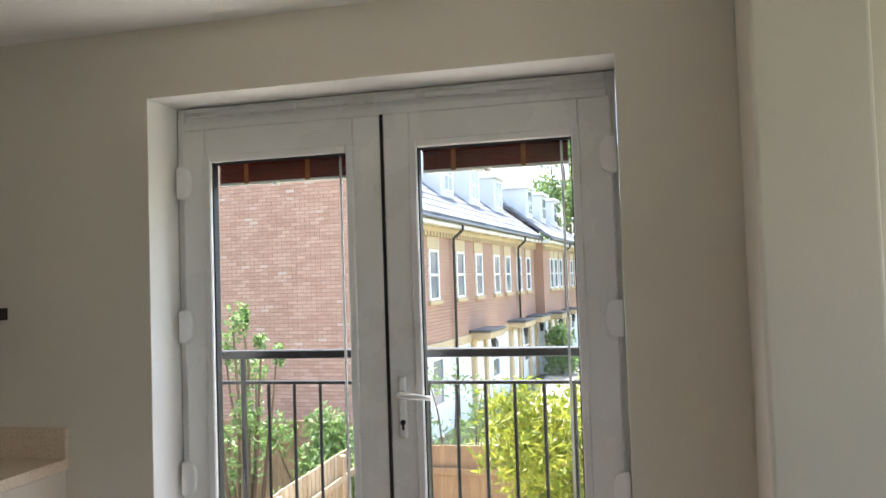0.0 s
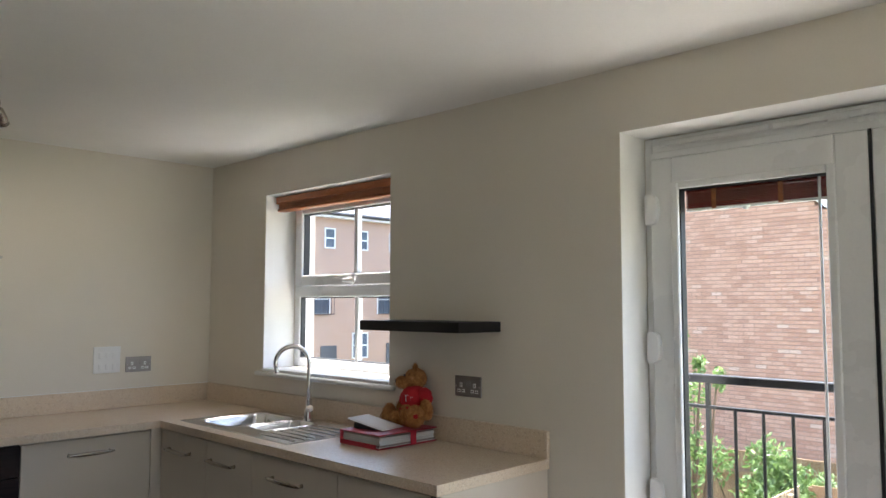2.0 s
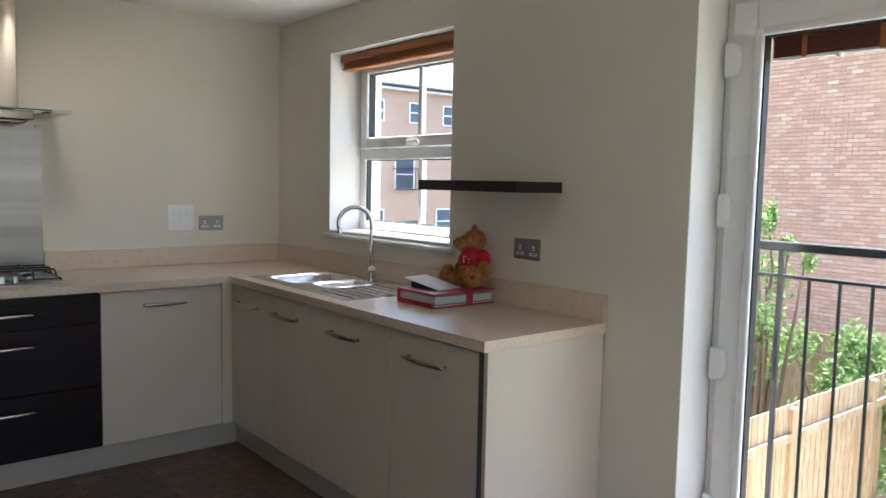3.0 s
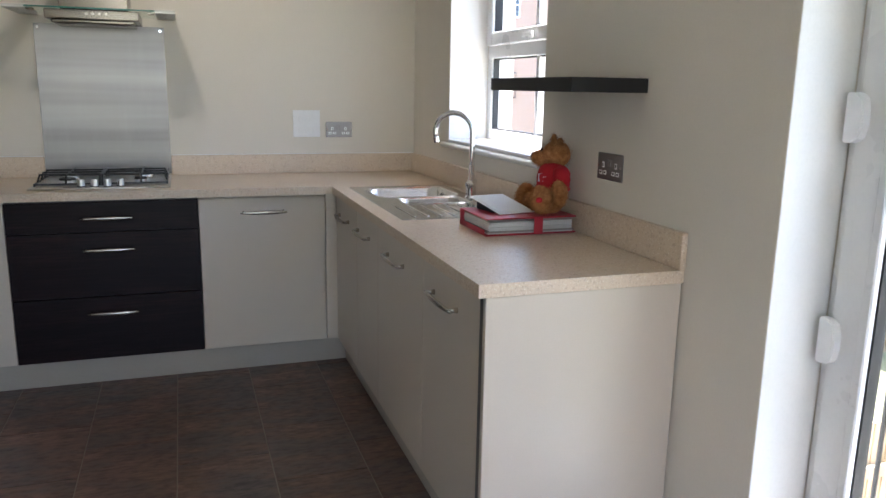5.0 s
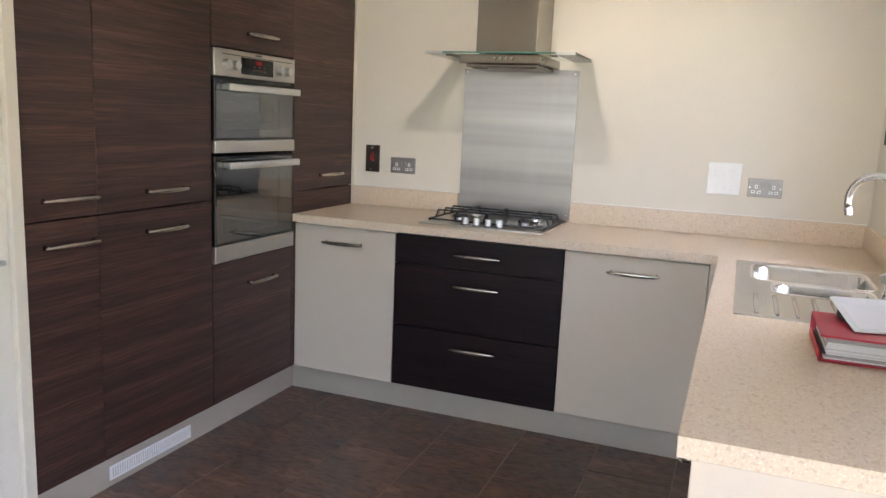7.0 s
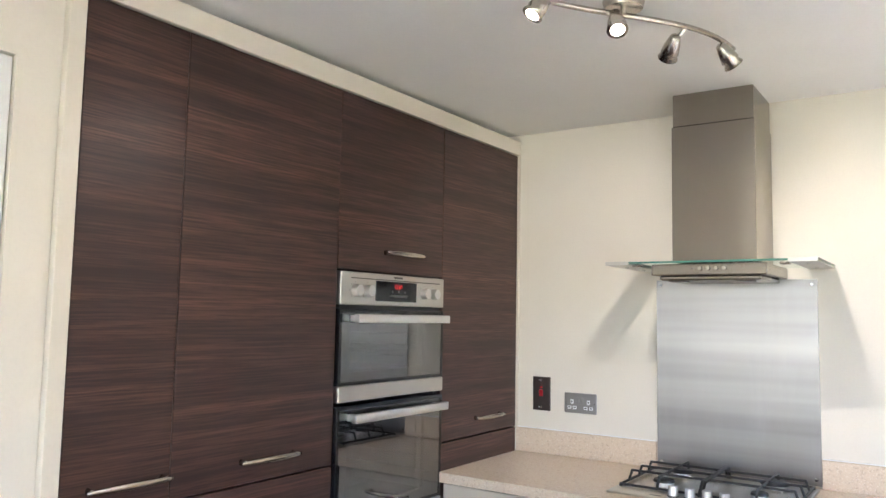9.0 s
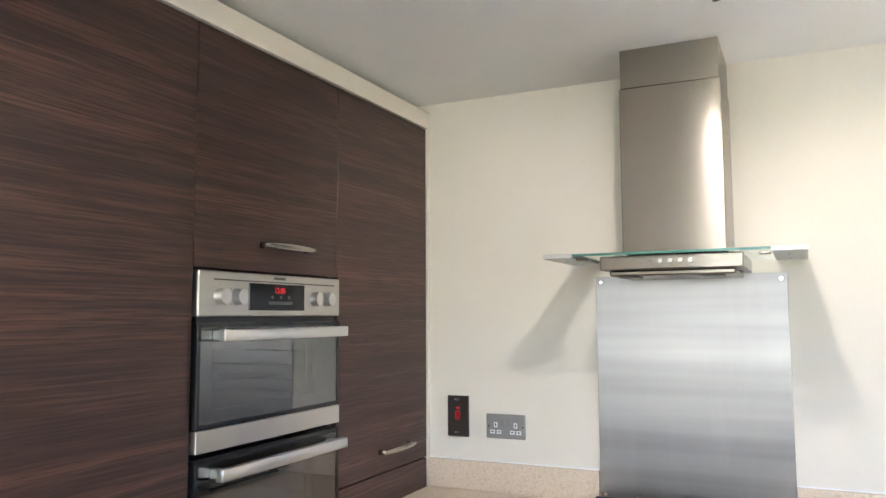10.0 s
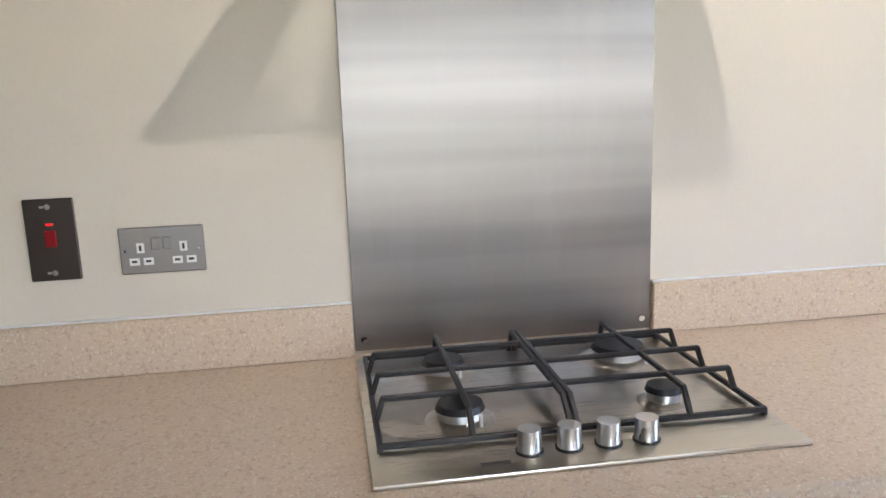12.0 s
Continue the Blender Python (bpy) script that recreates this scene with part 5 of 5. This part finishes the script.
cl = [(0.45 + rg.uniform(-0.5, 0.5), 7.2 + rg.uniform(-0.4, 0.5), -1.2 + rg.uniform(-0.8, 0.9), 0.3, 0.3, 0.28) for _ in range(20)]
shrub((0.45, 7.3, GROUND), 9, cl, [260] * len(cl), 0.05, LEAF, "low spreading green shrub behind the fence", "shrub", 7, 0.4)
cl = [(2.1 + rg.uniform(-0.5, 0.5), 7.9 + rg.uniform(-0.2, 0.3), -0.4 + rg.uniform(-0.5, 0.7), 0.28, 0.25, 0.28) for _ in range(9)]
shrub((2.1, 7.9, GROUND), 9, cl, [70] * len(cl), 0.05, LEAF, "loose thin green shrub behind the brown fence", "shrub", 8, 0.3)


def big_tree(at, height, spread, seed, n):
    r = random.Random(seed)
    x, y = at
    cl = []
    for _ in range(30):
        h = r.uniform(0.28, 1.0)
        w = spread * (1.15 - abs(h - 0.55) * 1.3)
        a = r.uniform(0, 6.28)
        q = w * r.random() ** 0.5
        cl.append((x + math.cos(a) * q, y + math.sin(a) * q, GROUND + height * h, spread * 0.32, spread * 0.32, height * 0.09))
    shrub((x, y, GROUND), 12, cl, [n] * len(cl), 0.16, LEAF, "tall leafy green tree beyond the terrace", "tree", seed, 0.5, "tree")


big_tree((3.6, 40), 10.0, 2.4, 21, 170)
big_tree((1.2, 47), 13.0, 3.2, 22, 300)
big_tree((-6.5, 38), 15.5, 3.4, 23, 300)
cl = [(2.0 + rg.uniform(-0.4, 0.4), 28 + rg.uniform(-0.5, 0.5), -1.3 + rg.uniform(-0.7, 0.8), 0.5, 0.5, 0.45) for _ in range(9)]
shrub((2.0, 28, GROUND), 6, cl, [220] * len(cl), 0.08, LEAF, "dark round clipped shrub beside the terrace doors", "shrub", 9)


def far_window(parent, x, y0, y1, z0, z1, bars=True, tilt=False):
    """A window in a wall that faces +x; x is the wall's face."""
    w = part("window", bmesh.new(), UPVC, parent)
    bm = bmesh.new()
    f = 0.06
    for q in ((y0, y0 + f, z0, z1), (y1 - f, y1, z0, z1), (y0 + f, y1 - f, z0, z0 + f), (y0 + f, y1 - f, z1 - f, z1), (y0 + f, y1 - f, (z0 + z1) / 2 - 0.03, (z0 + z1) / 2 + 0.03)):
        add_box(bm, x - 0.03, x + 0.045, *q)
    part("window_frame", bm, UPVC, w)
    box("pane", x + 0.001, x + 0.012, y0 + f, y1 - f, z0 + f, z1 - f, FARPANE, w, 0)
    if tilt:
        bm = frame_ring(bmesh.new(), y0 + 0.03, y1 - 0.03, 0, (z1 - z0) / 2, 0.05, -0.02, 0.02, 0)
        bmesh.ops.transform(bm, matrix=Matrix.Translation((x + 0.03, 0, z1 - 0.02)) @ Matrix.Rotation(radians(-28), 4, "Y") @ Matrix.Translation((0, 0, -(z1 - z0) / 2)) @ Matrix.Rotation(math.pi / 2, 4, "Z") @ Matrix.Diagonal((1, 1, 1, 1)), verts=bm.verts)
        part("open_light", bm, UPVC, w)
    return w


def terrace(name, y0, y1, front, depth, wins, downs, doors, dormers, label, gable):
    t = thing(name, (0, 0, 0), label, "house", "terraced houses")
    t.location, t.rotation_euler = (-0.33, 14.0, 0), (0, 0, radians(-5.5))
    E, B = 2.97, -0.12
    bm = add_box(bmesh.new(), front - depth, front, y0, y1, B, E)
    if gable:
        prism(bm, [(front - depth, E), (front, E), (front - depth / 2, E + depth / 2 * 0.80)], 1, y0 + 0.001, y0 + 0.3)
    part("brick_wall", bm, BRICK, t)
    box("render_wall", front - depth, front - 0.001, y0 + 0.002, y1, GROUND, B - 0.20, RENDER, t, 0)
    if gable:
        box("gable_base", front - depth, front + 0.002, y0 - 0.02, y0 + 0.2, GROUND, B, BRICK, t, 0)
    box("stone_band", front - 0.02, front + 0.05, y0 + 0.01, y1, B - 0.20, B + 0.03, STONE, t, 0.01, "buff stone string course")
    box("stone_cornice", front - 0.02, front + 0.10, y0 + 0.01, y1, E - 0.30, E - 0.16, STONE, t, 0.02)
    k = y0 + 0.12
    bm = bmesh.new()
    while k < y1:
        add_box(bm, front, front + 0.08, k, k + 0.11, E - 0.42, E - 0.301)
        k += 0.24
    part("dentil_course", bm, STONE, t)
    box("fascia", front - 0.02, front + 0.30, y0 - 0.02, y1, E - 0.158, E - 0.02, UPVC, t, 0.005, "white fascia board")
    part("gutter", smooth(add_cyl(bmesh.new(), (front + 0.36, y0 - 0.03, E - 0.02), (front + 0.36, y1, E - 0.02), 0.055, seg=10)), IRON, t)
    # roof of two slopes
    R = depth / 2
    rise = R * 0.80
    for s in (1, -1):
        bm = bmesh.new()
        xe = front + 0.36 if s > 0 else front - depth - 0.3
        xr = front - R
        prism(bm, [(xe, E - 0.02), (xr, E + rise + 0.02), (xr, E + rise + 0.14), (xe, E + 0.08)], 1, y0 - 0.12, y1 + 0.02)
        part("roof", bm, SLATE, t)
    sl = math.atan2(rise, R + 0.36)
    n = 15
    for k in range(n):
        q = k / n
        x = front + 0.36 - (R + 0.36) * q
        z = E + 0.085 + (rise + 0.06) * q
        part("slate_course", prism(bmesh.new(), [(x + 0.01, z - 0.005), (x + 0.01, z + 0.025), (x - 0.34, z + 0.27), (x - 0.34, z + 0.255)], 1, y0 - 0.12, y1 + 0.02), SLATE, t)
    if gable:
        part("barge_board", prism(bmesh.new(), [(front + 0.38, E - 0.16), (front + 0.38, E + 0.10), (front - R, E + rise + 0.15), (front - R, E + rise - 0.12)], 1, y0 - 0.17, y0 - 0.125), UPVC, t, "white barge board")
        box("stone_kneeler", front - 0.45, front + 0.012, y0 - 0.012, y0 + 0.1, E - 0.62, E - 0.32, STONE, t, 0.01)
    for i, y in enumerate(wins):
        far_window(t, front, y - 0.36, y + 0.36, 0.97, 2.22, tilt=False)
        box("lintel", front - 0.01, front + 0.03, y - 0.46, y + 0.46, 2.221, 2.54, STONE, t, 0.005)
        box("sill", front - 0.01, front + 0.09, y - 0.46, y + 0.46, 0.86, 0.968, STONE, t, 0.008)
    for y in downs:
        bm = add_tube(bmesh.new(), [(front + 0.36, y, E - 0.05), (front + 0.36, y, E - 0.2), (front + 0.10, y, E - 0.42), (front + 0.09, y, E - 0.6), (front + 0.09, y, GROUND + 0.1)], 0.038, 8, up=(0, 1, 0))
        part("downpipe", smooth(bm), IRON, t, "black downpipe")
    for y in doors:
        d = box("front_door", front, front + 0.04, y - 0.46, y + 0.46, GROUND + 0.08, GROUND + 2.05, UPVC, t, 0.005, "white front door")
        for s in (-1, 1):
            box("pilaster", front, front + 0.12, y + s * 0.62 - 0.11, y + s * 0.62 + 0.11, GROUND, GROUND + 2.15, STONE, t, 0.01)
        box("porch_canopy", front, front + 0.62, y - 0.85, y + 0.85, GROUND + 2.16, GROUND + 2.36, STONE, t, 0.03)
        box("porch_lead", front, front + 0.66, y - 0.88, y + 0.88, GROUND + 2.362, GROUND + 2.42, LEAD, t, 0.01)
        lamp = cyl("wall_lantern", (front + 0.22, y + 1.0, GROUND + 1.72), (front + 0.22, y + 1.0, GROUND + 2.0), 0.06, IRON, t, 0.10, 6)
        cyl("lantern_cap", (front + 0.22, y + 1.0, GROUND + 2.0), (front + 0.22, y + 1.0, GROUND + 2.10), 0.11, IRON, lamp, 0.02, 6)
        cyl("lantern_arm", (front, y + 1.0, GROUND + 2.05), (front + 0.22, y + 1.0, GROUND + 2.06), 0.02, IRON, lamp, seg=6)
    for y in [d + 1.9 for d in doors] + ([2.1] if gable else []):
        far_window(t, front, y - 0.45, y + 0.45, GROUND + 0.75, GROUND + 1.95)
    for y in dormers:
        x0, x1, z0, z1 = front - 2.9, front - 0.75, E + 0.75, E + 2.15
        dm = box("dormer", x0, x1, y - 0.62, y + 0.62, z0, z1, RENDER, t, 0.01, "white rendered dormer")
        box("dormer_roof", x0, x1 + 0.16, y - 0.76, y + 0.76, z1 + 0.001, z1 + 0.12, UPVC, dm, 0.02)
        box("dormer_lead", x0, x1 + 0.12, y - 0.72, y + 0.72, z1 + 0.1205, z1 + 0.16, LEAD, dm, 0.01)
        box("dormer_frame", x1, x1 + 0.04, y - 0.40, y + 0.40, z0 + 0.35, z1 - 0.08, UPVC, dm, 0.004)
        for s in (-1, 1):
            for zz in (0, 1):
                a = z0 + 0.41 + zz * 0.46
                box("pane", x1 + 0.04, x1 + 0.046, y + s * 0.19 - 0.15, y + s * 0.19 + 0.15, a, a + 0.42, FARPANE, dm, 0)
    return t


home = terrace("terraced_house", 0, 14.3, 0, 9.0, (2.04, 4.24, 6.1, 8.2, 9.7, 11.4, 13.0), (3.5, 11.1), (5.8, 10.3, 13.2), (2.9, 5.7, 8.6, 11.8), "orange brick terraced house with slate roof and dormers", True)
terrace("terraced_house", 14.32, 24.0, 0.35, 9.0, (16.0, 17.0, 18.2, 19.6, 21.2, 22.6), (18.9,), (15.6, 19.0), (15.6, 18.6, 21.6), "orange brick terraced house farther along the row", False)


def gable_bricks(parent):
    """Single proud bricks over the blank end wall, clipped by the roof line."""
    rng = random.Random(4)
    verts, faces = [], []
    row, z = 0, GROUND + 0.02
    while z < 6.2:
        x = -9.0 - (0.125 if row % 2 else 0)
        while x < 0:
            a, b = max(x, -9.0), min(x + 0.235, -0.001)
            lim = 2.97 + (4.5 - abs((a + b) / 2 + 4.5)) * 0.80
            if b - a > 0.05 and z + 0.072 < lim and not (a > -0.5 and 2.33 < z < 2.7):
                p = 0.008 + rng.random() * 0.004
                k = len(verts)
                verts += [(a, 0, z), (b, 0, z), (b, 0, z + 0.072), (a, 0, z + 0.072), (a, -p, z), (b, -p, z), (b, -p, z + 0.072), (a, -p, z + 0.072)]
                faces += [(k + 4, k + 5, k + 6, k + 7), (k, k + 1, k + 5, k + 4), (k + 1, k + 2, k + 6, k + 5), (k + 2, k + 3, k + 7, k + 6), (k + 3, k, k + 4, k + 7)]
            x += 0.25
        z += 0.087
        row += 1
    me = bpy.data.meshes.new("bricks")
    me.from_pydata([(x, y - 0.021, zz) for x, y, zz in verts], [], faces)
    me.materials.append(LOOSE_BRICK)
    ob = new("bricks", me)
    ob.parent = parent
    tagged(ob, "orange and buff bricks of the gable end", kind="stuff")
    bm = add_box(bmesh.new(), -8.99, -0.002, -0.0205, -0.0005, GROUND, 2.95)
    prism(bm, [(-8.99, 2.951), (-0.002, 2.951), (-4.5, 6.5)], 1, -0.0205, -0.0005)
    part("mortar_bed", bm, MORTAR, parent)


gable_bricks(home)


def flats():
    X0 = -23.6
    t = thing("apartment_building", (X0, 18, GROUND), "three-storey pale orange brick flats with grey tiled roof", "building")
    box("brick_wall", X0 - 9, X0, 2, 44, GROUND, 5.45, BRICK_FAR, t, 0)
    box("fascia", X0 - 0.05, X0 + 0.30, 1.9, 44.1, 5.452, 5.66, UPVC, t, 0.01)
    part("gutter", smooth(add_cyl(bmesh.new(), (X0 + 0.36, 1.9, 5.62), (X0 + 0.36, 44.1, 5.62), 0.07, seg=8)), IRON, t)
    for k in range(14):
        x, z = X0 + 0.40 - k * 0.33, 5.67 + k * 0.19
        part("roof_course", prism(bmesh.new(), [(x, z - 0.04), (x, z + 0.03), (x - 0.36, z + 0.225), (x - 0.36, z + 0.16)], 1, 1.8, 44.2), SLATE, t)
    part("rear_roof", prism(bmesh.new(), [(X0 - 4.4, 8.2), (X0 - 9.4, 5.5), (X0 - 9.4, 5.4), (X0 - 4.4, 8.0)], 1, 1.8, 44.2), SLATE, t)
    ys = [9.0 + 1.95 * k for k in range(14)]
    for i, y in enumerate(ys):
        far_window(t, X0, y - 0.30, y + 0.30, 4.06, 5.0)
        if i % 2 == 0:
            far_window(t, X0, y + 0.9, y + 2.0, 1.05, 2.45)
            b = box("balcony_rail", X0 + 0.22, X0 + 0.25, y + 0.8, y + 2.1, 1.98, 2.03, IRON, t, 0)
            box("balcony_rail", X0 + 0.22, X0 + 0.25, y + 0.8, y + 2.1, 1.05, 1.10, IRON, t, 0)
            for k in range(9):
                box("baluster", X0 + 0.225, X0 + 0.245, y + 0.82 + k * 0.155, y + 0.84 + k * 0.155, 1.1, 1.98, IRON, t, 0)
            for yy in (0.8, 2.07):
                box("balcony_bracket", X0, X0 + 0.22, y + yy, y + yy + 0.03, 1.98, 2.03, IRON, t, 0)
            far_window(t, X0, y - 0.6, y + 0.35, -1.0, 0.2)
        else:
            box("back_door", X0, X0 + 0.04, y - 0.45, y + 0.45, GROUND, -0.35, LEAD, t, 0.01)


flats()

# ---- floor tiles ----
TW, TL = 0.333, 0.445
tile_mesh = None
row = 0
y = -2.675
while y < 0:
    x = 0.147 + (TL / 2 if row % 2 else 0.0)
    while x < 6.9:
        if tile_mesh is None:
            bm = add_box(bmesh.new(), -TL / 2 + 0.002, TL / 2 - 0.002, -TW / 2 + 0.002, TW / 2 - 0.002, -0.0029, 0.0, 0.0009)
            tile_mesh = bpy.data.meshes.new("tile")
            bm.to_mesh(tile_mesh)
            bm.free()
            tile_mesh.materials.append(TILE)
        ob = new("tile", tile_mesh)
        ob.parent = floor
        ob.location = (x + TL / 2, y + TW / 2, 0.0)
        x += TL
    y += TW
    row += 1
